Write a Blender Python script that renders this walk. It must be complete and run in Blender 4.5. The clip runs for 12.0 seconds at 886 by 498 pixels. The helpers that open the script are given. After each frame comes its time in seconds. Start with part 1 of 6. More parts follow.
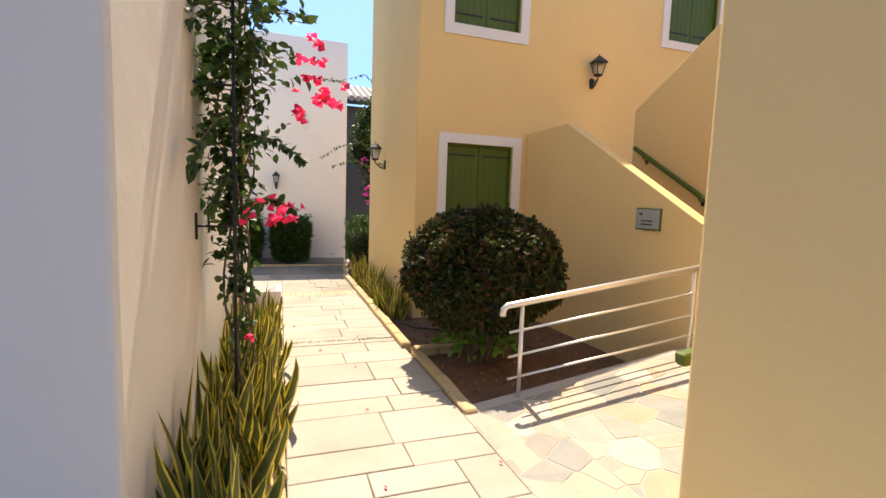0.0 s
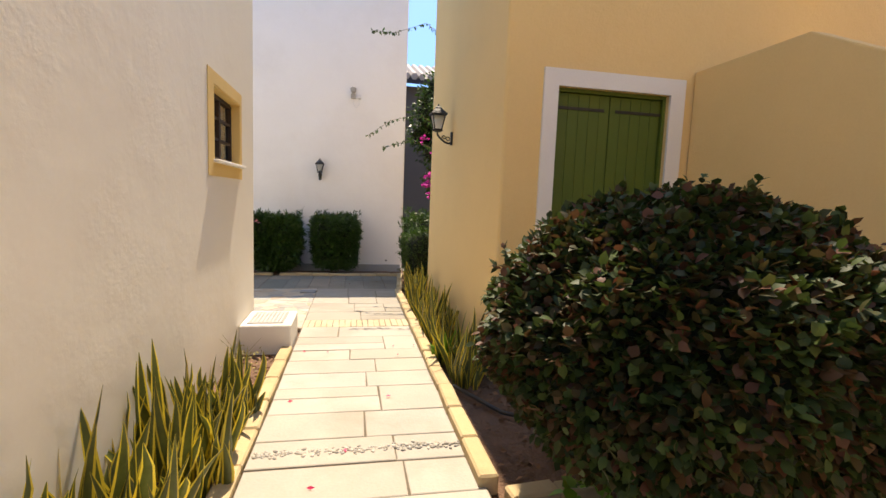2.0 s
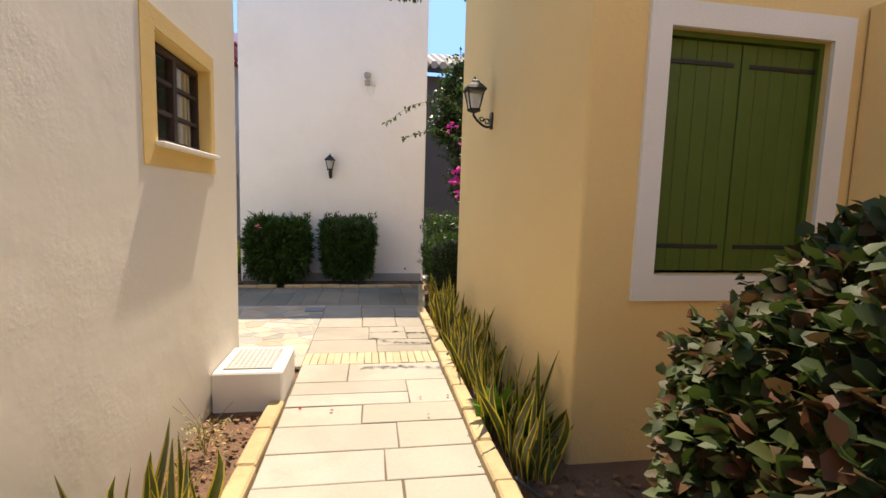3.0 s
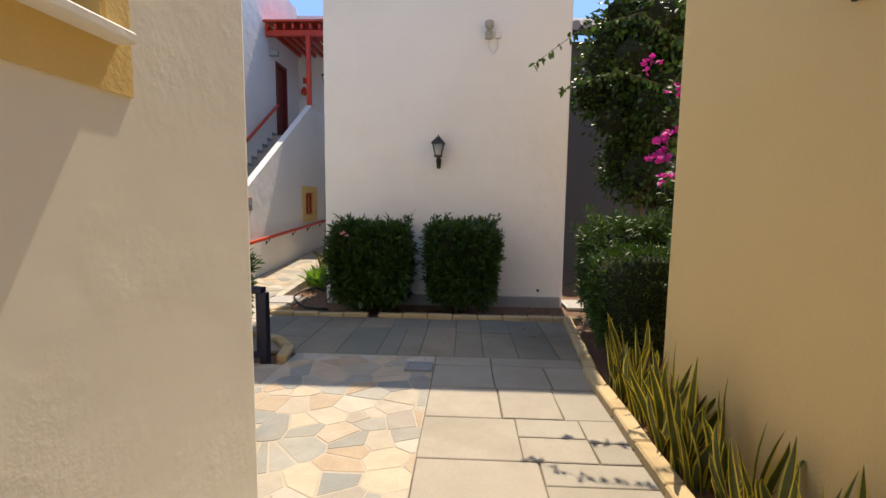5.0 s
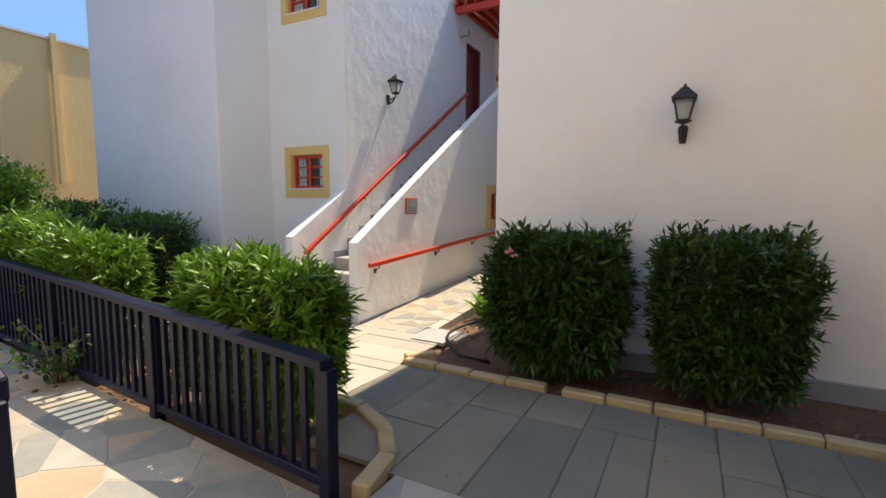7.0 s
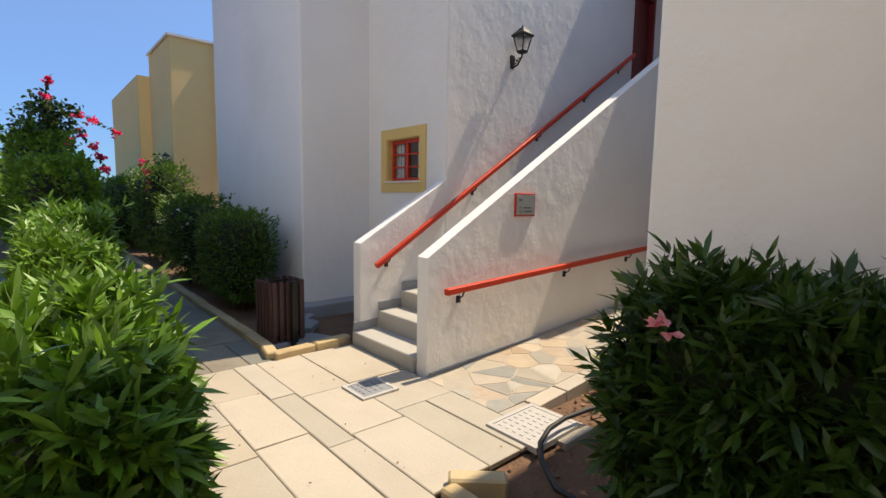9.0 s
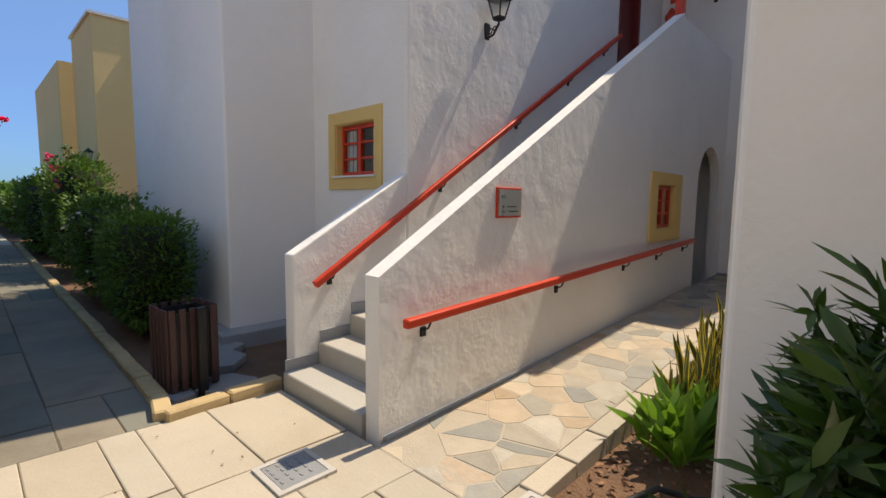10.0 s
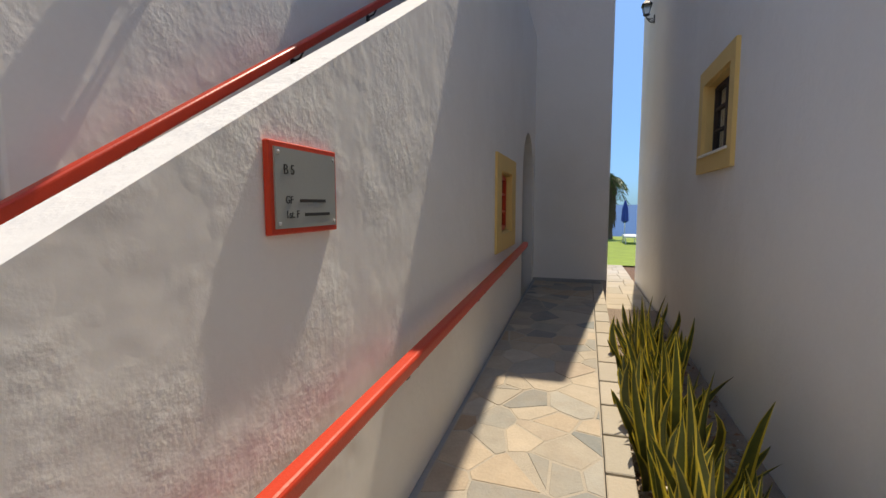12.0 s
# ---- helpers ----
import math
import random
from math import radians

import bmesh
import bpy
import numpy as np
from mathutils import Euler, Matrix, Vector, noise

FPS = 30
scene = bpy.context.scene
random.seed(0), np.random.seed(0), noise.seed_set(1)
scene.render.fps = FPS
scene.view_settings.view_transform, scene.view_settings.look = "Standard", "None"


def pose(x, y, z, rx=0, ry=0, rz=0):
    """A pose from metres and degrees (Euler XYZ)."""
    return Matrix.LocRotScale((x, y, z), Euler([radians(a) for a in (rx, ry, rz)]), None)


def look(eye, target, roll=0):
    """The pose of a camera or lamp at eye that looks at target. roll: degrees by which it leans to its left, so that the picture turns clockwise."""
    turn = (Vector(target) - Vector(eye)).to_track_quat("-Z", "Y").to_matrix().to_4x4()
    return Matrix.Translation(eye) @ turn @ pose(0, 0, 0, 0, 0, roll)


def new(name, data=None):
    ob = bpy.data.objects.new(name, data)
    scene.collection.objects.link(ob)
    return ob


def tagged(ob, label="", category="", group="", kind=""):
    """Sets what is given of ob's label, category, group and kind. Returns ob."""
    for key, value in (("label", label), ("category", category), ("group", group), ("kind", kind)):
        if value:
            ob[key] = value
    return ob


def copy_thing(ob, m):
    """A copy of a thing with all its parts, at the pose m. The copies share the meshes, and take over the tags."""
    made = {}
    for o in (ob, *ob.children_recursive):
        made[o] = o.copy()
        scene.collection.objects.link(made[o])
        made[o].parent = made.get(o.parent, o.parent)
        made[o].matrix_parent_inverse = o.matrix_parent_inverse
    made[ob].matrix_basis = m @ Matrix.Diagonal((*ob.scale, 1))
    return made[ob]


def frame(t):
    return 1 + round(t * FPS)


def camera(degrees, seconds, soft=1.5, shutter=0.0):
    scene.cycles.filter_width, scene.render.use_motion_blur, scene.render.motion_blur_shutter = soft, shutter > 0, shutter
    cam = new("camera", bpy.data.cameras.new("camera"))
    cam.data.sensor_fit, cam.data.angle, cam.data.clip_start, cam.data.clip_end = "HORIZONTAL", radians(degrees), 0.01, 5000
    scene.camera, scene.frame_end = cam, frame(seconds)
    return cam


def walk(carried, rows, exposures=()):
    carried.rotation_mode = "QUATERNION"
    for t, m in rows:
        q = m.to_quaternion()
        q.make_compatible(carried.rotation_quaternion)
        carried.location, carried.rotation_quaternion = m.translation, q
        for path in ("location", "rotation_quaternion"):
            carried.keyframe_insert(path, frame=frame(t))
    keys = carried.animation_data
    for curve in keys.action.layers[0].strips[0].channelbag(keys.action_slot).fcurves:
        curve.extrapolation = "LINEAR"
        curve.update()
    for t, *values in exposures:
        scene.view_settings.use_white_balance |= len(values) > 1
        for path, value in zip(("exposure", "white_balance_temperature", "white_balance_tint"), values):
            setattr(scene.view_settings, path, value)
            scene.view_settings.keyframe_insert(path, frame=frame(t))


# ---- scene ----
cam = camera(87.0, 12.0)
METRES, EYE, TILT, LEAN, TURN = 14.5, 1.5, 0.0, 0.0, -19.4
PATH = [
    (0, (0.017, -0.03, 1.495), (0.675, 1.848, 1.296), 2.0),
    (0.5, (0.158, 0.653, 1.463), (0.77, 2.546, 1.259), 2.3),
    (0.6, (0.189, 0.791, 1.46), (0.781, 2.689, 1.248), 2.2),
    (1, (0.323, 1.333, 1.435), (0.797, 3.264, 1.225), 2.0),
    (1.5, (0.482, 1.977, 1.413), (0.91, 3.918, 1.2), 2.1),
    (2, (0.601, 2.638, 1.368), (0.989, 4.589, 1.159), 2.2),
    (2.5, (0.644, 3.292, 1.368), (0.995, 5.25, 1.157), 2.0),
    (4.5, (0.42, 5.886, 1.287), (0.507, 7.873, 1.079), 0.9),
    (5, (0.308, 6.521, 1.267), (0.216, 8.507, 1.052), 0.7),
    (5.5, (0.221, 7.13, 1.233), (-0.052, 9.1, 1.024), 0.8),
    (6, (0.14, 7.742, 1.224), (-0.338, 9.673, 1.016), 0.6),
    (6.5, (0.09, 8.323, 1.22), (-0.599, 10.189, 1.016), 0.3),
    (7, (0.003, 8.901, 1.202), (-0.926, 10.661, 0.998), 0.4),
    (7.5, (-0.061, 9.474, 1.202), (-1.211, 11.097, 0.987), 0.2),
    (7.6, (-0.088, 9.581, 1.201), (-1.278, 11.173, 0.987), 0.2),
    (9.5, (-0.974, 11.33, 1.155), (-2.468, 12.643, 0.94), 1.1),
    (10, (-1.397, 11.699, 1.128), (-2.784, 13.125, 0.929), 0.7),
    (10.5, (-1.826, 12.08, 1.102), (-3.03, 13.665, 0.905), 0.4),
    (11, (-2.205, 12.442, 1.078), (-3.207, 14.164, 0.895), 0.0),
    (11.2, (-2.332, 12.604, 1.088), (-3.255, 14.369, 0.905), -0.1),
    (11.5, (-2.512, 12.886, 1.071), (-3.299, 14.715, 0.886), 0.3),
    (12, (-2.78, 13.471, 1.092), (-3.358, 15.376, 0.902), -0.1),
]
walk(cam, [(t, look(eye, target, roll)) for t, eye, target, roll in PATH],
     [(0.0, 1.38, 8100, 14), (0.5, 1.34, 8100, 14), (2.0, 1.33, 8000, 13), (4.5, 0.98, 7900, 12), (5.5, 0.88, 7850, 11), (7.2, 1.08, 7850, 10), (9.5, 0.72, 7950, 11), (12.0, 0.62, 7650, 10)])

# ---- light ----
SUN_DIR = Vector((0.11, 1.0, 1.75)).normalized()
world = bpy.data.worlds.new("sky")
scene.world = world
world.use_nodes = True
wn = world.node_tree
sky = wn.nodes.new("ShaderNodeTexSky")
sky.sky_type = "NISHITA"
sky.sun_disc = False
sky.sun_elevation = math.asin(SUN_DIR.z)
sky.sun_rotation = math.atan2(SUN_DIR.x, SUN_DIR.y)
sky.air_density, sky.dust_density, sky.ozone_density = 1.0, 0.1, 2.5
tone = wn.nodes.new("ShaderNodeHueSaturation")
tone.inputs["Saturation"].default_value = 1.05
wn.links.new(sky.outputs["Color"], tone.inputs["Color"])
# a deeper blue towards the horizon, as in dry clear air
way_ = wn.nodes.new("ShaderNodeTexCoord")
split = wn.nodes.new("ShaderNodeSeparateXYZ")
deep = wn.nodes.new("ShaderNodeValToRGB")
deep.color_ramp.elements[0].position, deep.color_ramp.elements[0].color = 0.0, (0.13, 0.28, 0.60, 1)
deep.color_ramp.elements[1].position, deep.color_ramp.elements[1].color = 0.62, (0.85, 0.93, 1, 1)
mixed = wn.nodes.new("ShaderNodeMix")
mixed.data_type, mixed.blend_type = "RGBA", "MULTIPLY"
mixed.inputs["Factor"].default_value = 1.0
wn.links.new(way_.outputs["Generated"], split.inputs[0])
wn.links.new(split.outputs["Z"], deep.inputs["Fac"])
wn.links.new(tone.outputs["Color"], mixed.inputs["A"])
wn.links.new(deep.outputs["Color"], mixed.inputs["B"])
wn.links.new(mixed.outputs["Result"], wn.nodes["Background"].inputs["Color"])
wn.nodes["Background"].inputs["Strength"].default_value = 0.15
sun = new("sun", bpy.data.lights.new("sun", "SUN"))
sun.data.energy, sun.data.angle, sun.data.color = 3.2, radians(0.53), (1.0, 0.94, 0.84)
sun.matrix_world = look((0, 30, 40), Vector((0, 30, 40)) - SUN_DIR)


# ---- materials ----
def rgb(r, g, b):
    return (r, g, b, 1.0)


def material(name, base, rough=0.8, vary=0.12, scale=3.0, fine=60.0, bump=0.3, metal=0.0, stain=None, stain_amount=0.0,
             per_object=0.0, per_island=0.0, translucent=0.0, spec=0.5, relief=0.01, tints=None, coarse=0.0, patch=0.0):
    """A surface with grain at two scales, optional stains, and a spread of tints per object or per island."""
    m = bpy.data.materials.new(name)
    m.use_nodes = True
    nt = m.node_tree
    n, l = nt.nodes, nt.links
    bs = n["Principled BSDF"]
    co = n.new("ShaderNodeTexCoord")
    geo = n.new("ShaderNodeNewGeometry")

    def noise_node(sc, detail=6, rough_=0.55):
        t = n.new("ShaderNodeTexNoise")
        t.inputs["Scale"].default_value, t.inputs["Detail"].default_value, t.inputs["Roughness"].default_value = sc, detail, rough_
        l.new(geo.outputs["Position"], t.inputs["Vector"])
        return t

    def math_node(op, a, b):
        k = n.new("ShaderNodeMath")
        k.operation = op
        for s_, v in zip(k.inputs, (a, b)):
            if isinstance(v, (int, float)):
                s_.default_value = v
            else:
                l.new(v, s_)
        return k.outputs[0]

    big, small = noise_node(scale), noise_node(fine, 4)
    col = None
    if tints:
        ramp = n.new("ShaderNodeValToRGB")
        ramp.color_ramp.interpolation = "LINEAR"
        els = ramp.color_ramp.elements
        for k, tcol in enumerate(tints):
            e = els[k] if k < 2 else els.new(k / (len(tints) - 1))
            e.position = k / (len(tints) - 1)
            e.color = rgb(*tcol)
        if per_object:
            oi = n.new("ShaderNodeObjectInfo")
            l.new(oi.outputs["Random"], ramp.inputs["Fac"])
        elif per_island:
            l.new(geo.outputs["Random Per Island"], ramp.inputs["Fac"])
        else:
            l.new(big.outputs["Fac"], ramp.inputs["Fac"])
        col = ramp.outputs["Color"]
    else:
        c = n.new("ShaderNodeRGB")
        c.outputs[0].default_value = rgb(*base)
        col = c.outputs[0]
    hsv = n.new("ShaderNodeHueSaturation")
    l.new(col, hsv.inputs["Color"])
    f = math_node("ADD", math_node("MULTIPLY", big.outputs["Fac"], vary * 2), math_node("MULTIPLY", small.outputs["Fac"], vary))
    val = math_node("ADD", f, 1 - vary * 1.5)
    if per_island and not tints:
        val = math_node("MULTIPLY", val, math_node("ADD", math_node("MULTIPLY", geo.outputs["Random Per Island"], per_island * 2), 1 - per_island))
    if per_object and not tints:
        oi = n.new("ShaderNodeObjectInfo")
        val = math_node("MULTIPLY", val, math_node("ADD", math_node("MULTIPLY", oi.outputs["Random"], per_object * 2), 1 - per_object))
    l.new(val, hsv.inputs["Value"])
    out = hsv.outputs["Color"]
    if stain:
        st = noise_node(scale * 0.45, 8, 0.65)
        rp = n.new("ShaderNodeValToRGB")
        rp.color_ramp.elements[0].position, rp.color_ramp.elements[1].position = 0.5, 0.72
        l.new(st.outputs["Fac"], rp.inputs["Fac"])
        mx = n.new("ShaderNodeMix")
        mx.data_type = "RGBA"
        l.new(math_node("MULTIPLY", rp.outputs["Color"], stain_amount), mx.inputs["Factor"])
        l.new(out, mx.inputs["A"])
        mx.inputs["B"].default_value = rgb(*stain)
        out = mx.outputs["Result"]
    l.new(out, bs.inputs["Base Color"])
    bs.inputs["Roughness"].default_value = rough
    bs.inputs["Metallic"].default_value = metal
    bs.inputs["Specular IOR Level"].default_value = spec
    if bump:
        bp = n.new("ShaderNodeBump")
        bp.inputs["Strength"].default_value, bp.inputs["Distance"].default_value = bump, relief
        h = small.outputs["Fac"]
        if coarse:
            mid = noise_node(fine * 0.16, 5, 0.6)
            h = math_node("ADD", h, math_node("MULTIPLY", mid.outputs["Fac"], coarse))
        if patch:
            zone = noise_node(1.7, 4, 0.6)
            zr_ = n.new("ShaderNodeValToRGB")
            zr_.color_ramp.elements[0].position, zr_.color_ramp.elements[1].position = 0.44, 0.64
            l.new(zone.outputs["Fac"], zr_.inputs["Fac"])
            h = math_node("MULTIPLY", h, math_node("ADD", math_node("MULTIPLY", zr_.outputs["Color"], patch), 1 - patch))
            swell = noise_node(5.0, 2, 0.4)
            h = math_node("ADD", h, math_node("MULTIPLY", swell.outputs["Fac"], 2.0 * patch))
        l.new(h, bp.inputs["Height"])
        l.new(bp.outputs["Normal"], bs.inputs["Normal"])
    if translucent:
        tr = n.new("ShaderNodeBsdfTranslucent")
        l.new(out, tr.inputs["Color"])
        ms = n.new("ShaderNodeMixShader")
        ms.inputs["Fac"].default_value = translucent
        l.new(bs.outputs[0], ms.inputs[1])
        l.new(tr.outputs[0], ms.inputs[2])
        l.new(ms.outputs[0], n["Material Output"].inputs["Surface"])
    return m


M_WHITE = material("white_stucco", (0.84, 0.82, 0.79), 0.9, 0.05, 0.8, 48, 0.24, stain=(0.62, 0.57, 0.51), stain_amount=0.3, relief=0.016, coarse=1.4, patch=0.95)
M_CREAM = material("cream_stucco", (0.80, 0.75, 0.66), 0.9, 0.05, 0.8, 50, 0.13, stain=(0.64, 0.56, 0.46), stain_amount=0.2, relief=0.012, coarse=1.2, patch=0.9)
M_YELLOW = material("yellow_stucco", (0.82, 0.585, 0.262), 0.9, 0.07, 0.7, 60, 0.4, stain=(0.66, 0.44, 0.18), stain_amount=0.25, relief=0.01, coarse=1.8)
M_TRIMY = material("ochre_trim", (0.74, 0.52, 0.20), 0.85, 0.06, 3, 70, 0.25)
M_TRIMW = material("white_trim", (0.80, 0.77, 0.72), 0.85, 0.05, 3, 70, 0.25)
M_GREYPLINTH = material("grey_plinth", (0.32, 0.33, 0.34), 0.9, 0.12, 3, 50, 0.35)
M_GREEN = material("green_paint", (0.072, 0.115, 0.014), 0.55, 0.12, 5, 90, 0.15, spec=0.4)
M_RED = material("red_paint", (0.60, 0.045, 0.015), 0.38, 0.10, 6, 120, 0.1)
M_DARKRED = material("dark_red_door", (0.16, 0.012, 0.010), 0.5, 0.1, 6, 100, 0.1)
M_NAVY = material("navy_paint", (0.007, 0.007, 0.022), 0.45, 0.15, 8, 120, 0.1, spec=0.25)
M_BLACK = material("black_iron", (0.012, 0.012, 0.013), 0.5, 0.2, 10, 150, 0.15, spec=0.5)
M_WOODDARK = material("dark_brown_wood", (0.035, 0.018, 0.012), 0.6, 0.2, 10, 120, 0.2)
M_WOODBIN = material("red_brown_slats", (0.075, 0.035, 0.03), 0.6, 0.2, 10, 120, 0.2)
M_STEEL = material("brushed_steel", (0.72, 0.70, 0.68), 0.32, 0.06, 8, 200, 0.06, metal=0.7)
M_SLAB = material("paving_slab", (0.62, 0.55, 0.44), 0.85, 0.16, 2.2, 60, 0.35, per_object=1, relief=0.006, coarse=1.2,
                  tints=[(0.36, 0.33, 0.28), (0.41, 0.375, 0.32), (0.44, 0.40, 0.34), (0.38, 0.345, 0.285), (0.42, 0.39, 0.34)], stain=(0.28, 0.24, 0.18), stain_amount=0.55)
# paler copy of the slab, brightened for sunlit stretches; also pale border stones
M_SLABPALE = material("pale_paving_slab", (0.5, 0.46, 0.4), 0.85, 0.14, 2.2, 60, 0.35, per_object=1, relief=0.006, coarse=1.2,
                      tints=[(0.40, 0.36, 0.29), (0.46, 0.41, 0.335), (0.49, 0.43, 0.345), (0.43, 0.37, 0.285), (0.47, 0.43, 0.365)], stain=(0.36, 0.30, 0.22), stain_amount=0.5)
M_PEBBLE = material("grey_pebble", (0.36, 0.33, 0.28), 0.8, 0.2, 10, 80, 0.1, per_island=0.4)
# grey stone slabs; also the shaded copy of the walkway's cream slabs
M_GREYSLAB = material("grey_shaded_slab", (0.3, 0.3, 0.29), 0.8, 0.22, 2.2, 60, 0.35, per_object=1, relief=0.006, coarse=1.2,
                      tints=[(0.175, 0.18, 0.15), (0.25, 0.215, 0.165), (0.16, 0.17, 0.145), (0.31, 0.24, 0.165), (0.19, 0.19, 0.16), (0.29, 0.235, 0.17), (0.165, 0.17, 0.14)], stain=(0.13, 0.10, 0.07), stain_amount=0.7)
M_CRAZY = material("crazy_stone", (0.5, 0.45, 0.38), 0.75, 0.24, 7, 70, 0.4, per_object=1, relief=0.006, coarse=1.5,
                   tints=[(0.205, 0.22, 0.21), (0.47, 0.39, 0.29), (0.26, 0.265, 0.245), (0.49, 0.41, 0.31), (0.37, 0.275, 0.185), (0.47, 0.43, 0.36), (0.225, 0.235, 0.222), (0.46, 0.36, 0.265)], stain=(0.40, 0.30, 0.20), stain_amount=0.3)
# slab tone between the path's cream and the grey
M_SLABMID = material("mid_paving_slab", (0.36, 0.32, 0.26), 0.85, 0.2, 2.2, 60, 0.35, per_object=1, relief=0.006, coarse=1.2,
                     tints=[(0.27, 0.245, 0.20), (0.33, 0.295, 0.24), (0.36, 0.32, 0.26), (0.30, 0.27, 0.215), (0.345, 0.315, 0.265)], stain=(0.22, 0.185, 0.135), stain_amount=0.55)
M_BRICK = material("pale_yellow_brick", (0.48, 0.40, 0.26), 0.85, 0.12, 6, 70, 0.3, per_object=1, relief=0.005, coarse=1.0,
                   tints=[(0.44, 0.365, 0.23), (0.50, 0.42, 0.28), (0.47, 0.39, 0.25)], stain=(0.32, 0.25, 0.16), stain_amount=0.4)
# stained concrete, darkened for the shade over the blue stair
M_DARKSTEP = material("shaded_concrete", (0.23, 0.215, 0.19), 0.9, 0.2, 3, 60, 0.35, stain=(0.14, 0.125, 0.105), stain_amount=0.5)
M_MORTAR = material("pale_mortar", (0.42, 0.37, 0.30), 0.95, 0.15, 6, 90, 0.5)
M_JOINT = material("dark_joint_sand", (0.14, 0.11, 0.075), 0.95, 0.2, 6, 120, 0.6)
M_KERB = material("yellow_sandstone", (0.66, 0.45, 0.19), 0.9, 0.12, 6, 70, 0.4, per_object=1, relief=0.008, coarse=1.0,
                  tints=[(0.46, 0.34, 0.18), (0.53, 0.40, 0.22), (0.50, 0.37, 0.20), (0.53, 0.42, 0.25)], stain=(0.27, 0.19, 0.10), stain_amount=0.6)
M_SOIL = material("red_brown_soil", (0.175, 0.097, 0.058), 0.95, 0.3, 4, 45, 0.8, relief=0.03, coarse=1.5)
M_GRAVEL = material("brown_gravel", (0.22, 0.17, 0.13), 0.95, 0.3, 6, 60, 0.9, per_island=0.35, relief=0.02)
M_CONCRETE = material("grey_concrete", (0.42, 0.40, 0.36), 0.9, 0.12, 3, 60, 0.35, stain=(0.26, 0.24, 0.21), stain_amount=0.4)
M_MANHOLE = material("pale_manhole_metal", (0.46, 0.44, 0.41), 0.7, 0.1, 10, 90, 0.3)
M_SLATE = material("grey_slate", (0.24, 0.25, 0.26), 0.7, 0.15, 4, 60, 0.3)
M_LEAF_OLE = material("oleander_leaf", (0.115, 0.235, 0.02), 0.42, 0.15, 4, 40, 0.0, per_island=0.4, translucent=0.2)
M_LEAF_WALK = material("shrub_leaf", (0.10, 0.195, 0.024), 0.45, 0.15, 4, 40, 0.0, per_island=0.4, translucent=0.3)
M_LEAF_HEDGE = material("hedge_leaf", (0.042, 0.092, 0.013), 0.4, 0.15, 4, 40, 0.0, per_island=0.4, translucent=0.3)
M_LEAF_BUSH = material("hibiscus_leaf", (0.07, 0.10, 0.03), 0.58, 0.15, 4, 40, 0.0, per_island=1, translucent=0.25, spec=0.3,
                       tints=[(0.024, 0.036, 0.009), (0.036, 0.060, 0.012), (0.062, 0.095, 0.018), (0.030, 0.045, 0.010), (0.075, 0.05, 0.018), (0.12, 0.042, 0.020), (0.042, 0.07, 0.014)])
M_LEAF_MID = material("garden_leaf", (0.13, 0.26, 0.024), 0.5, 0.15, 4, 40, 0.0, per_island=0.4, translucent=0.4)
# garden leaf again, darkened for the corner hedges that stand in shade
M_LEAF_SHADED = material("shaded_garden_leaf", (0.045, 0.095, 0.013), 0.5, 0.15, 4, 40, 0.0, per_island=0.4, translucent=0.25)
# grey wall colour, darkened to carry the alley's shade
M_ALLEY = material("shaded_grey_stucco", (0.13, 0.12, 0.11), 0.9, 0.08, 1.5, 50, 0.2)
M_LEAF_BOUG = material("bougainvillea_leaf", (0.05, 0.10, 0.02), 0.5, 0.15, 4, 40, 0.0, per_island=0.4, translucent=0.35)
# near-black colour that stands for the shade deep inside foliage
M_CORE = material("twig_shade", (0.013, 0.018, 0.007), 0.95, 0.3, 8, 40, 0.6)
M_BARK = material("grey_bark", (0.16, 0.12, 0.09), 0.9, 0.25, 12, 80, 0.6)
M_BRACT = material("pink_bract", (0.88, 0.05, 0.17), 0.6, 0.12, 9, 50, 0.0, per_island=0.3, translucent=0.4)
M_BRACTP = material("purple_bract", (0.55, 0.03, 0.32), 0.6, 0.12, 9, 50, 0.0, per_island=0.3, translucent=0.4)
M_PINK = material("pale_pink_petal", (0.80, 0.33, 0.36), 0.6, 0.1, 9, 50, 0.0, per_island=0.2, translucent=0.4)
M_PETALW = material("white_petal", (0.75, 0.72, 0.66), 0.6, 0.1, 9, 50, 0.0, per_island=0.1, translucent=0.3)
M_ORANGE = material("orange_petal", (0.75, 0.16, 0.03), 0.6, 0.1, 9, 50, 0.0, per_island=0.2, translucent=0.3)
M_BLADE = material("snake_leaf_green", (0.085, 0.10, 0.025), 0.45, 0.4, 22, 60, 0.0, per_object=0.3, translucent=0.15)
M_BLADEY = material("snake_leaf_margin", (0.64, 0.50, 0.06), 0.45, 0.25, 12, 60, 0.0, per_object=0.35, translucent=0.2)
M_STRAW = material("dry_grass", (0.34, 0.30, 0.11), 0.8, 0.2, 8, 60, 0.0, per_island=0.3)
M_HOSE = material("black_hose", (0.02, 0.02, 0.02), 0.5, 0.1, 10, 90, 0.1)
M_PLATE = material("grey_plate", (0.36, 0.38, 0.36), 0.4, 0.06, 10, 120, 0.05, metal=0.2)
M_INK = material("dark_ink", (0.03, 0.03, 0.03), 0.6, 0.0, 5, 50, 0.0)
M_GRASS = material("lawn_grass", (0.22, 0.30, 0.03), 0.9, 0.3, 2, 40, 0.6)
M_SEA = material("sea_water", (0.015, 0.09, 0.24), 0.6, 0.2, 0.06, 2.0, 0.4, spec=0.15)
M_TILEROOF = material("pale_roof_tile", (0.45, 0.40, 0.36), 0.85, 0.2, 6, 60, 0.4)
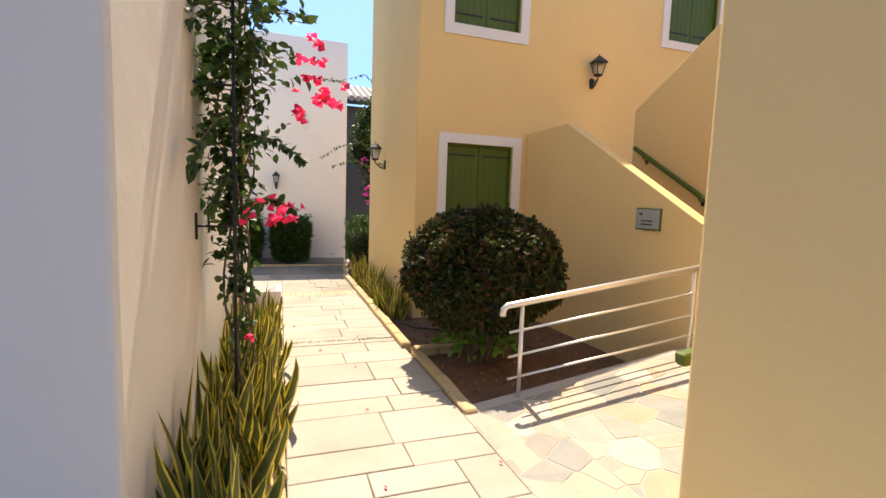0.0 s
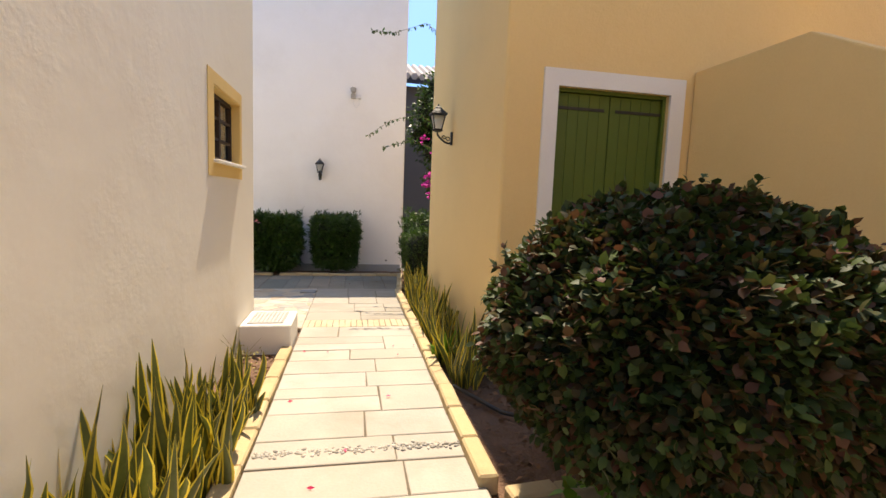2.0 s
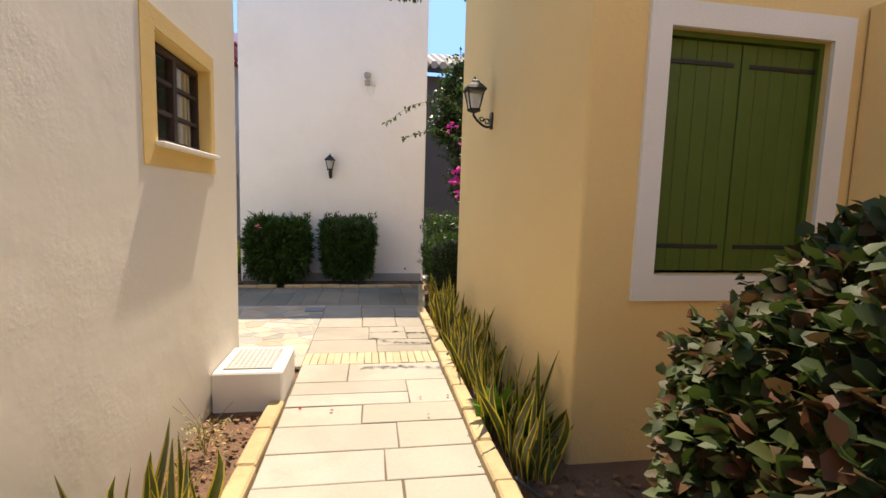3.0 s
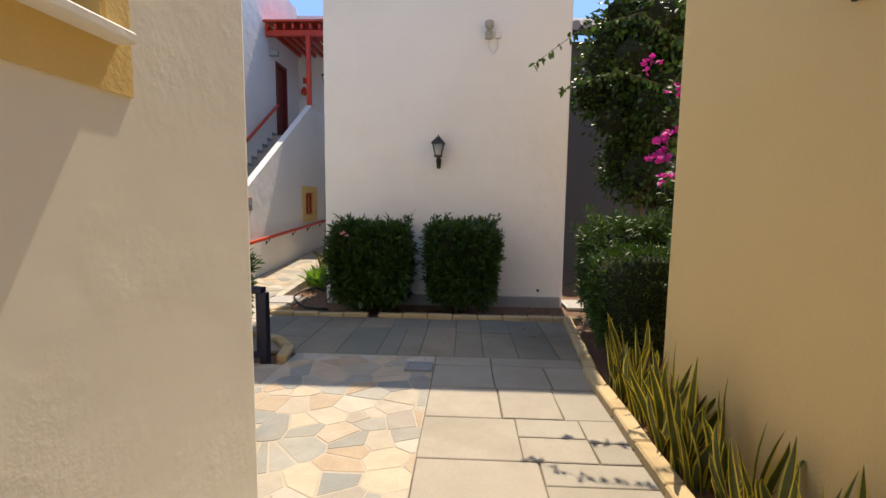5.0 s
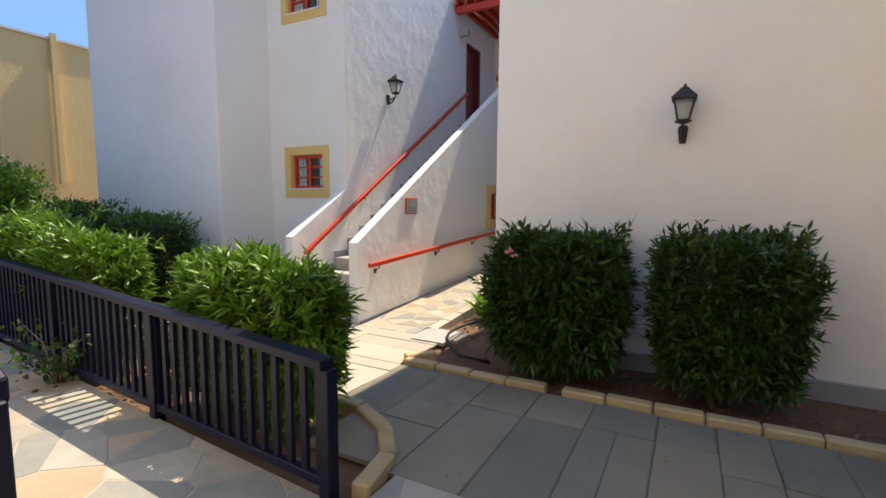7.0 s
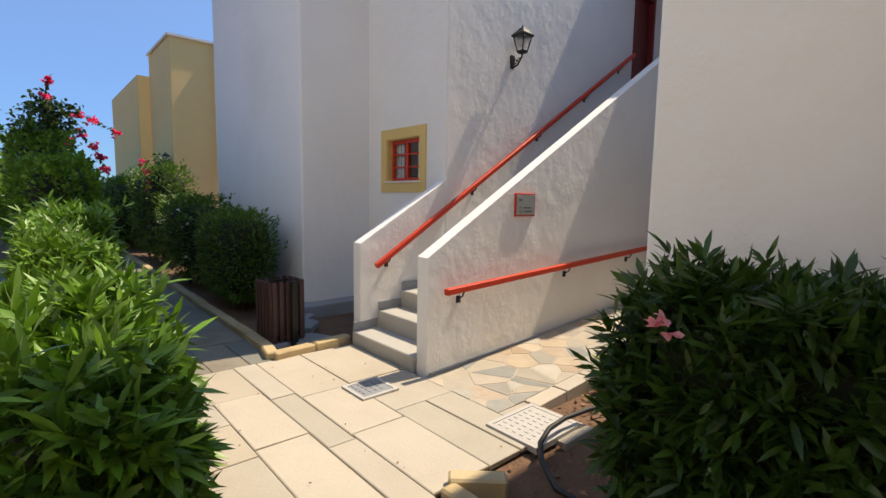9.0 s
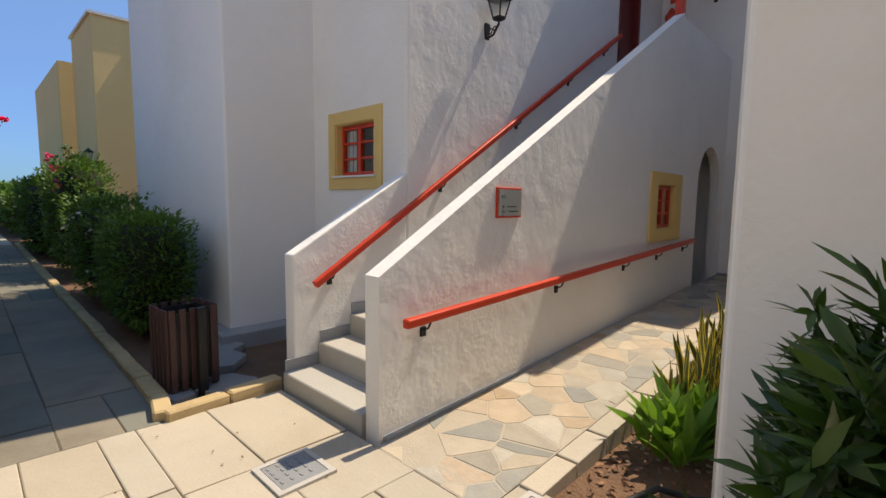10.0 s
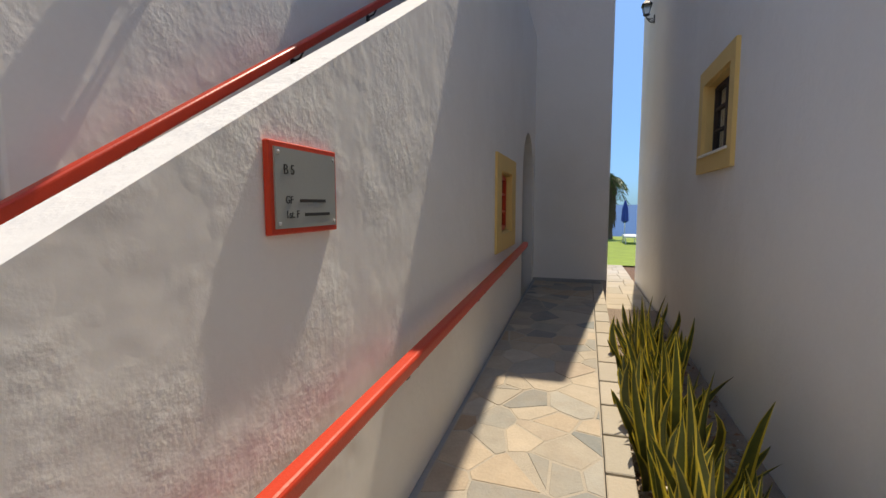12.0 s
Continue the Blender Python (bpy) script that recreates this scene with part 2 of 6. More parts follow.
M_DARKROOF = material("dark_eave", (0.035, 0.033, 0.04), 0.8, 0.2, 5, 60, 0.3)
M_CURTAIN = material("pale_curtain", (0.80, 0.80, 0.79), 0.9, 0.1, 12, 60, 0.0)
# near-black colour that stands for the unlit rooms
M_ROOM = material("room_shade", (0.03, 0.03, 0.035), 0.9, 0.2, 3, 30, 0.0)
M_PIPE = material("white_pipe", (0.72, 0.72, 0.72), 0.5, 0.05, 8, 90, 0.05)
M_BLUE = material("blue_canvas", (0.02, 0.06, 0.35), 0.8, 0.1, 8, 60, 0.1)


def glass(name, tint=(0.9, 0.93, 0.92), rough=0.05):
    m = bpy.data.materials.new(name)
    m.use_nodes = True
    b = m.node_tree.nodes["Principled BSDF"]
    b.inputs["Base Color"].default_value = rgb(*tint)
    b.inputs["Roughness"].default_value = rough
    b.inputs["Transmission Weight"].default_value = 1.0
    b.inputs["IOR"].default_value = 1.45
    return m


M_GLASS = glass("window_glass")
M_FROST = glass("frosted_lamp_glass", (0.95, 0.95, 0.92), 0.35)


# ---- building helpers ----
def G(y):
    """Height of the gently falling ground."""
    return -0.043 - 0.01785 * y


def mesh_of(bm, name):
    me = bpy.data.meshes.new(name)
    bm.normal_update()
    bm.to_mesh(me)
    bm.free()
    return me


def finish(ob, mats, smooth=False):
    for m in mats if isinstance(mats, (list, tuple)) else [mats]:
        ob.data.materials.append(m)
    if smooth:
        ob.data.polygons.foreach_set("use_smooth", [True] * len(ob.data.polygons))
    return ob


def part(name, bm, mat, parent=None, label="", smooth=False):
    """One mesh object, linked under its thing."""
    ob = finish(new(name, mesh_of(bm, name)), mat, smooth)
    if parent is not None:
        ob.parent = parent
    return tagged(ob, label)


def thing(name, m, label, category, group="", kind=""):
    e = new(name)
    e.empty_display_size = 0.1
    e.matrix_basis = m
    return tagged(e, label, category, group, kind)


def structure(name, bm, mat, label="", category="", smooth=False):
    return tagged(part(name, bm, mat, None, "", smooth), label, category, "", "structure")


def box(bm, x0, x1, y0, y1, z0, z1, bevel=0.0, seg=1):
    v = [bm.verts.new((x, y, z)) for x in (x0, x1) for y in (y0, y1) for z in (z0, z1)]
    f = [(0, 1, 3, 2), (4, 6, 7, 5), (0, 4, 5, 1), (2, 3, 7, 6), (0, 2, 6, 4), (1, 5, 7, 3)]
    faces = [bm.faces.new([v[i] for i in q]) for q in f]
    if bevel:
        bmesh.ops.bevel(bm, geom=list({e for q in faces for e in q.edges}), offset=bevel, segments=seg, affect="EDGES", profile=0.6)
    return bm


def boxes(*rows, bevel=0.0):
    bm = bmesh.new()
    for r in rows:
        box(bm, *r, bevel=bevel)
    return bm


def prism(poly, axis, a, b, bevel=0.0):
    """A polygon in the plane across the axis, drawn out from a to b."""
    bm = bmesh.new()

    def at(p, v):
        return {"x": (v, p[0], p[1]), "y": (p[0], v, p[1]), "z": (p[0], p[1], v)}[axis]

    lo, hi = [bm.verts.new(at(p, a)) for p in poly], [bm.verts.new(at(p, b)) for p in poly]
    bm.faces.new(lo)
    bm.faces.new(hi[::-1])
    for k in range(len(poly)):
        j = (k + 1) % len(poly)
        bm.faces.new((lo[k], hi[k], hi[j], lo[j]))
    bmesh.ops.recalc_face_normals(bm, faces=bm.faces)
    if bevel:
        bmesh.ops.bevel(bm, geom=list(bm.edges), offset=bevel, segments=2, affect="EDGES", profile=0.6)
    return bm


def tube(points, radius, sides=8, taper=1.0, square=False):
    """A pipe along points; square: a bar of that half width."""
    bm = bmesh.new()
    pts = [Vector(p) for p in points]
    rings = []
    for k, p in enumerate(pts):
        d = (pts[min(k + 1, len(pts) - 1)] - pts[max(k - 1, 0)]).normalized()
        side = d.cross(Vector((0, 0, 1)))
        side = side.normalized() if side.length > 1e-3 else Vector((1, 0, 0))
        up = side.cross(d).normalized()
        r = radius * (1 + (taper - 1) * k / max(1, len(pts) - 1))
        ring = []
        for j in range(sides):
            a = 2 * math.pi * (j + (0.5 if square else 0)) / sides
            ring.append(bm.verts.new(p + side * math.cos(a) * r + up * math.sin(a) * r))
        rings.append(ring)
    for a, b in zip(rings, rings[1:]):
        for j in range(sides):
            bm.faces.new((a[j], a[(j + 1) % sides], b[(j + 1) % sides], b[j]))
    bm.faces.new(rings[0][::-1])
    bm.faces.new(rings[-1])
    return bm


def lathe(profile, sides=12, cx=0.0, cy=0.0):
    bm = bmesh.new()
    rings = [[bm.verts.new((cx + r * math.cos(2 * math.pi * j / sides), cy + r * math.sin(2 * math.pi * j / sides), z)) for j in range(sides)] for r, z in profile]
    for a, b in zip(rings, rings[1:]):
        for j in range(sides):
            bm.faces.new((a[j], a[(j + 1) % sides], b[(j + 1) % sides], b[j]))
    bm.faces.new(rings[0][::-1])
    bm.faces.new(rings[-1])
    return bm


def wall(name, axis, face, back, u0, u1, z0, z1, openings=(), mat=None, label="", ends=(True, True), bevel=0.025):
    """A wall in the plane axis = face, as thick as to back, with openings (u0, u1, z0, z1) that go through."""
    us = sorted({u0, u1, *(o[0] for o in openings), *(o[1] for o in openings)})
    zs = sorted({z0, z1, *(o[2] for o in openings), *(o[3] for o in openings)})
    solid = lambda i, k: 0 <= i < len(us) - 1 and 0 <= k < len(zs) - 1 and not any(
        o[0] - 1e-6 <= us[i] and us[i + 1] <= o[1] + 1e-6 and o[2] - 1e-6 <= zs[k] and zs[k + 1] <= o[3] + 1e-6 for o in openings)
    bm = bmesh.new()
    keys = {}

    def vert(u, d, z):
        k = (round(u, 4), round(d, 4), round(z, 4))
        if k not in keys:
            keys[k] = bm.verts.new((d, u, z) if axis == "x" else (u, d, z))
        return keys[k]

    for i in range(len(us) - 1):
        for k in range(len(zs) - 1):
            if not solid(i, k):
                continue
            a, b, c, d = us[i], us[i + 1], zs[k], zs[k + 1]
            bm.faces.new([vert(a, face, c), vert(b, face, c), vert(b, face, d), vert(a, face, d)])
            bm.faces.new([vert(a, back, d), vert(b, back, d), vert(b, back, c), vert(a, back, c)])
            for ok, p, q in ((solid(i - 1, k), (a, c), (a, d)), (solid(i + 1, k), (b, d), (b, c)), (solid(i, k - 1), (b, c), (a, c)), (solid(i, k + 1), (a, d), (b, d))):
                if not ok:
                    bm.faces.new([vert(p[0], face, p[1]), vert(q[0], face, q[1]), vert(q[0], back, q[1]), vert(p[0], back, p[1])])
    bmesh.ops.recalc_face_normals(bm, faces=bm.faces)
    if bevel:
        n = 0 if axis == "x" else 1
        at = [u for u, on in zip((u0, u1), ends) if on]
        sharp = [e for e in bm.edges if all(abs(v.co[n] - face) < 1e-5 and min((abs(v.co[1 - n] - u) for u in at), default=9) < 1e-5 for v in e.verts)]
        bmesh.ops.bevel(bm, geom=sharp, offset=bevel, segments=3, affect="EDGES", profile=0.5)
    return structure(name, bm, mat, label, "wall")


# ---- ground, sea ----
def ground_sheet():
    """The soil, gently falling to the shore and on under the water to the horizon."""
    bm = bmesh.new()
    xs = [-3000, -300, -60, -30, -20, -14, -10, -6, -3, -1, 0, 1, 2, 4, 6, 10, 16, 30, 60, 300, 3000]
    ys = [-3000, -200, -40, -10, -4, 0, 2, 4, 6, 8, 10, 12, 14, 16, 18, 20, 23, 26, 30, 36, 44, 60, 78, 100, 400, 4000]
    rows = []
    for y in ys:
        if y < -10:
            z = G(-10)
        elif y <= 44:
            z = G(y) - 0.05
        else:
            z = max(-6.0, G(44) - (y - 44) * 0.12)
        rows.append([bm.verts.new((x, y, z)) for x in xs])
    for a, b in zip(rows, rows[1:]):
        for k in range(len(xs) - 1):
            bm.faces.new((a[k], a[k + 1], b[k + 1], b[k]))
    return structure("ground", bm, M_SOIL, "reddish brown garden soil between the houses", "ground")


ground_sheet()
structure("water", boxes((-3000, 3000, 62, 4500, -4.2, -3.6)), M_SEA, "blue open sea beyond the lawn", "sea")
bm = bmesh.new()
for y0, y1 in ((26.6, 30), (30, 37), (37, 43)):
    vs = [bm.verts.new((x, y, G(y) - 0.01)) for x, y in ((-14, y0), (10, y0), (10, y1), (-14, y1))]
    bm.faces.new(vs)
bmesh.ops.remove_doubles(bm, verts=bm.verts, dist=0.001)
structure("lawn", bm, M_GRASS, "short green lawn towards the shore", "lawn")

# ---- houses ----
# cream house on the west of the path
wall("wall_cream_south", "y", 1.68, 1.98, -6.0, -0.47, -1.0, 6.3, (), M_CREAM, "cream stuccoed end wall in shade")
wall("wall_cream_east", "x", -0.47, -0.77, 1.98, 7.89, -1.0, 6.3, ((6.66, 7.53, 1.60, 2.20),), M_CREAM, "cream stuccoed wall along the path, with one deep window", ends=(False, False))
wall("wall_cream_north", "y", 8.19, 7.89, -6.0, -0.47, -1.0, 6.3, (), M_CREAM, "cream stuccoed wall beside the blue stair")
structure("roof_cream", boxes((-6.0, -0.5, 1.7, 8.12, 6.28, 6.4)), M_CONCRETE, "flat grey roof", "roof")

# house beside the entrance ramp
wall("wall_ramp_house_west", "x", 1.83, 2.13, -6.0, 1.30, -1.0, 5.6, (), M_YELLOW, "sand yellow stuccoed wall", ends=(False, False))
wall("wall_ramp_house_north", "y", 1.60, 1.30, 1.83, 9.0, -1.0, 5.6, (), M_YELLOW, "sand yellow stuccoed wall beside the ramp")

# yellow house
wall("wall_yellow_south", "y", 6.44, 6.74, 1.83, 9.0, -1.0, 5.8, ((2.29, 3.35, 0.95, 2.36), (2.33, 3.38, 4.02, 5.35), (6.13, 7.2, 4.32, 5.5)), M_YELLOW,
     "warm yellow stuccoed wall with green shutters")
wall("wall_yellow_west", "x", 1.83, 2.13, 6.74, 9.75, -1.0, 5.8, (), M_YELLOW, "yellow stuccoed wall in shade beside the path", ends=(False, False))
wall("wall_yellow_north", "y", 10.05, 9.75, 1.83, 9.0, -1.0, 5.8, (), M_YELLOW, "yellow stuccoed back wall")
structure("roof_yellow", boxes((1.9, 9.0, 6.5, 10.0, 5.7, 5.78)), M_CONCRETE, "flat grey roof", "roof")
structure("stair_parapet_yellow", prism([(2.98, -1.0), (2.98, 1.29), (5.36, 2.58), (6.43, 2.58), (6.43, -1.0)], "x", 3.58, 3.72, 0.012), M_YELLOW,
          "yellow stuccoed stair parapet with a sloping top", "parapet")
structure("stair_wall_yellow", prism([(1.61, -1.0), (1.61, 5.13), (5.42, 2.86), (5.42, -1.0)], "x", 4.70, 4.84, 0.012), M_YELLOW,
          "yellow stuccoed wall with the upper flight behind", "wall")

# white house with the lamp
wall("wall_white_south", "y", 13.43, 13.73, -1.78, 1.77, -1.0, 5.75, (), M_WHITE, "plain white stuccoed end wall in shade")
wall("wall_white_west", "x", -1.78, -1.48, 13.73, 23.3, -1.0, 5.75, ((17.38, 18.18, 1.50, 2.12),), M_WHITE, "white stuccoed wall along the narrow passage", ends=(False, False))
wall("wall_white_east", "x", 1.77, 1.47, 13.73, 23.3, -1.0, 5.75, (), M_WHITE, "white stuccoed wall along the garden", ends=(False, False))
wall("wall_white_north", "y", 23.6, 23.3, -1.78, 1.77, -1.0, 5.75, (), M_WHITE, "white stuccoed back wall")
structure("roof_white", boxes((-1.7, 1.7, 13.5, 23.5, 5.6, 5.7)), M_CONCRETE, "flat grey roof", "roof")

# white house with the red stair
wall("wall_stair_house_south", "y", 14.53, 14.83, -6.20, -4.62, -1.0, 6.6, ((-5.76, -5.08, 1.375, 1.925), (-5.76, -5.08, 4.08, 4.66)), M_WHITE, "white stuccoed wall with two small red windows", ends=(False, True))
wall("wall_stair_house_east", "x", -4.62, -4.92, 14.83, 20.4, -1.0, 6.6, ((18.72, 19.45, 2.85, 4.72),), M_WHITE, "white stuccoed wall above the stair", ends=(False, False))
wall("wall_stair_house_end", "y", 20.4, 20.7, -4.62, -2.46, -1.0, 6.45, (), M_WHITE, "white stuccoed wall closing the passage", ends=(False, True))
wall("wall_stair_house_corner", "x", -2.46, -2.76, 20.7, 24.5, -1.0, 6.45, ((21.3, 21.9, 1.5, 2.2),), M_WHITE, "white stuccoed wall towards the lawn", ends=(False, True))
wall("wall_tower_south", "y", 13.54, 13.84, -9.57, -6.20, -1.0, 7.5, (), M_WHITE, "tall plain white stuccoed wall")
wall("wall_tower_east", "x", -6.20, -6.50, 13.84, 14.9, -1.0, 7.5, (), M_WHITE, "white stuccoed side of the tall block", ends=(False, False))
wall("wall_tower_west", "x", -9.57, -9.27, 13.84, 18.0, -1.0, 7.5, (), M_WHITE, "white stuccoed side of the tall block")
structure("roof_stair_house", boxes((-9.5, -4.7, 14.9, 20.3, 6.4, 6.5)), M_CONCRETE, "flat grey roof", "roof")


def outer_stair_wall():
    """The stair's outer wall with a sloping top, a small window and an arched opening under the landing."""
    x0, x1 = -3.62, -3.49
    slope = lambda y: 0.716 + (y - 13.36) * 0.587
    wy0, wy1, wz0, wz1 = 17.50, 18.10, 0.83, 1.38
    ay0, ay1, az = 19.05, 20.15, 1.45
    bm = bmesh.new()
    arch = [(ay0 + (ay1 - ay0) * 0.5 - math.cos(math.pi * k / 10) * (ay1 - ay0) * 0.5, az + math.sin(math.pi * k / 10) * 0.55) for k in range(11)]
    top = 3.45
    strips = [[(13.33, -1), (wy0, -1), (wy0, slope(wy0)), (13.33, slope(13.33))],
              [(wy0, -1), (wy1, -1), (wy1, wz0), (wy0, wz0)], [(wy0, wz1), (wy1, wz1), (wy1, slope(wy1)), (wy0, slope(wy0))],
              [(wy1, -1), (ay0, -1), (ay0, az), (ay0, top), (wy1 + (top - slope(wy1)) / 0.587 if slope(wy1) < top else wy1, top), (wy1, slope(wy1))],
              [(ay1, -1), (20.4, -1), (20.4, top), (ay1, top), (ay1, az)]]
    for poly in strips:
        part_bm = prism(poly, "x", x0, x1)
        me = mesh_of(part_bm, "tmp")
        bm.from_mesh(me)
        bpy.data.meshes.remove(me)
    for p, q in zip(arch, arch[1:]):
        me = mesh_of(prism([p, q, (q[0], top), (p[0], top)], "x", x0, x1), "tmp")
        bm.from_mesh(me)
        bpy.data.meshes.remove(me)
    bmesh.ops.remove_doubles(bm, verts=bm.verts, dist=0.0005)
    seen, dup = {}, []
    for f in bm.faces:
        k = tuple(sorted(v.index for v in f.verts))
        if k in seen:
            dup += [f, seen[k]]
        seen[k] = f
    bmesh.ops.delete(bm, geom=list(set(dup)), context="FACES")
    return structure("stair_parapet_white", bm, M_WHITE, "white stuccoed stair wall with a sloping top and an arched opening", "parapet")


outer_stair_wall()
structure("stair_parapet_inner", prism([(13.40, -1.0), (13.40, 0.72), (14.53, 1.385), (14.53, -1.0)], "x", -4.75, -4.62, 0.012), M_WHITE, "white stuccoed inner stair parapet", "parapet")
structure("plinth_passage", boxes((-3.50, -2.47, 20.36, 20.398, -0.3, 0.02)), M_GREYPLINTH, "grey painted plinth", "plinth")
structure("plinth_white", boxes((-1.74, 1.73, 13.395, 13.428, -0.6, -0.17), bevel=0.006), M_GREYPLINTH, "low grey painted plinth of the white wall", "plinth")
structure("plinth_tower", boxes((-9.5, -6.16, 13.36, 13.538, -0.7, -0.18), (-6.198, -5.95, 13.36, 14.5, -0.7, -0.18), bevel=0.01), M_GREYPLINTH, "grey concrete skirt round the tall block", "plinth")
structure("wall_recess", boxes((-4.60, -4.55, 18.9, 20.39, -1.0, 2.6)), M_WHITE, "white wall inside the arched opening", "wall")

# far houses
wall("wall_far_yellow_south", "y", 13.9, 14.2, -16.9, -14.4, -1.0, 5.15, (), M_YELLOW, "yellow stuccoed front of a neighbouring house")
wall("wall_far_yellow_east", "x", -14.4, -14.7, 14.2, 22.0, -1.0, 5.15, (), M_YELLOW, "yellow stuccoed side of a neighbouring house", ends=(False, False))
wall("wall_far_second_south", "y", 13.6, 13.9, -22.0, -17.0, -1.0, 4.6, (), M_YELLOW, "yellow stuccoed front of a further house")
wall("wall_far_second_east", "x", -17.0, -17.3, 13.9, 20.0, -1.0, 4.6, (), M_YELLOW, "yellow stuccoed side of a further house", ends=(False, False))
structure("coping_far", boxes((-16.9, -14.35, 13.85, 14.25, 5.15, 5.21), (-14.75, -14.35, 14.25, 22, 5.15, 5.21)), M_TRIMW, "thin white coping", "coping")
wall("wall_garden_house", "y", 18.0, 18.3, 1.9, 9.0, -1.0, 4.95, (), M_ALLEY, "grey stuccoed wall across the garden, its shade painted in")
structure("roof_garden_house", prism([(17.55, 4.93), (17.55, 5.10), (20.0, 6.0), (20.0, 5.85)], "x", 1.6, 9.2), M_DARKROOF, "dark timber eave", "roof")
bm = bmesh.new()
for k in range(30):
    me = mesh_of(tube([(1.7 + k * 0.25, 17.5, 5.14), (1.7 + k * 0.25, 19.9, 6.06)], 0.11, 6), "tmp")
    bm.from_mesh(me)
    bpy.data.meshes.remove(me)
structure("roof_tiles_garden_house", bm, M_TILEROOF, "rounded terracotta roof tiles", "roof")


# ---- stairs ----
def flight(name, x0, x1, y0, n, run, rise, base, mat, label, along="y", sign=1, nose=0.0):
    """Solid steps rising along an axis; each step is a piece."""
    st = thing(name, pose(0, 0, 0), label, "stair", kind="structure")
    for k in range(n):
        z1 = base(y0) + rise * (k + 1)
        a, b = y0 + sign * run * k, y0 + sign * run * (k + 1) + sign * 0.02
        lo, hi = min(a, b), max(a, b)
        part("step", boxes((x0, x1, lo, hi, z1 - rise - 0.35, z1) if along == "y" else (lo, hi, x0, x1, z1 - rise - 0.35, z1), bevel=0.008), mat, st)
    return st


flight("red_stair", -4.61, -3.63, 13.30, 18, 0.298, 0.1735, lambda y: G(13.3) - 0.045, M_CONCRETE, "grey concrete steps between white parapets")
structure("landing_red_stair", boxes((-4.6, -3.63, 18.62, 20.38, 2.6, 2.84)), M_CONCRETE, "grey concrete landing", "landing")
flight("yellow_stair", 3.73, 4.69, 3.35, 11, 0.29, 0.172, lambda y: 0.25, M_CONCRETE, "brown grey steps between yellow walls")
structure("landing_yellow_stair", boxes((3.73, 5.6, 5.45, 6.43, 1.9, 2.1)), M_CONCRETE, "grey landing", "landing")
bm = bmesh.new()
for k in range(18):
    box(bm, -4.619, -4.60, 13.32 + k * 0.298, 13.32 + (k + 1) * 0.298, G(13.3) - 0.045 + 0.1735 * k, G(13.3) - 0.045 + 0.1735 * (k + 1) + 0.085)
structure("stair_skirting", bm, M_GREYPLINTH, "stepped grey skirting along the stair", "skirting")
structure("passage_skirting", prism([(13.36, -0.42), (20.3, -0.10), (20.3, 0.0), (13.36, -0.26)], "x", -3.489, -3.455), M_GREYPLINTH, "narrow grey gutter strip along the wall", "skirting")


# ---- windows, shutters ----
def trim_frame(name, axis, face, u0, u1, z0, z1, o, mat, proud=0.03, label=""):
    """A flat painted surround round an opening o = (u0, u1, z0, z1), with its reveal faces."""
    bm = bmesh.new()
    d0, d1 = sorted((face, face + proud))
    rows = [(u0, o[0], z0, z1), (o[1], u1, z0, z1), (o[0], o[1], z0, o[2]), (o[0], o[1], o[3], z1)]
    for a, b, c, d in rows:
        box(bm, *((d0, d1, a, b, c, d) if axis == "x" else (a, b, d0, d1, c, d)))
    bmesh.ops.remove_doubles(bm, verts=bm.verts, dist=0.0005)
    return structure(name, bm, mat, label, "window surround")


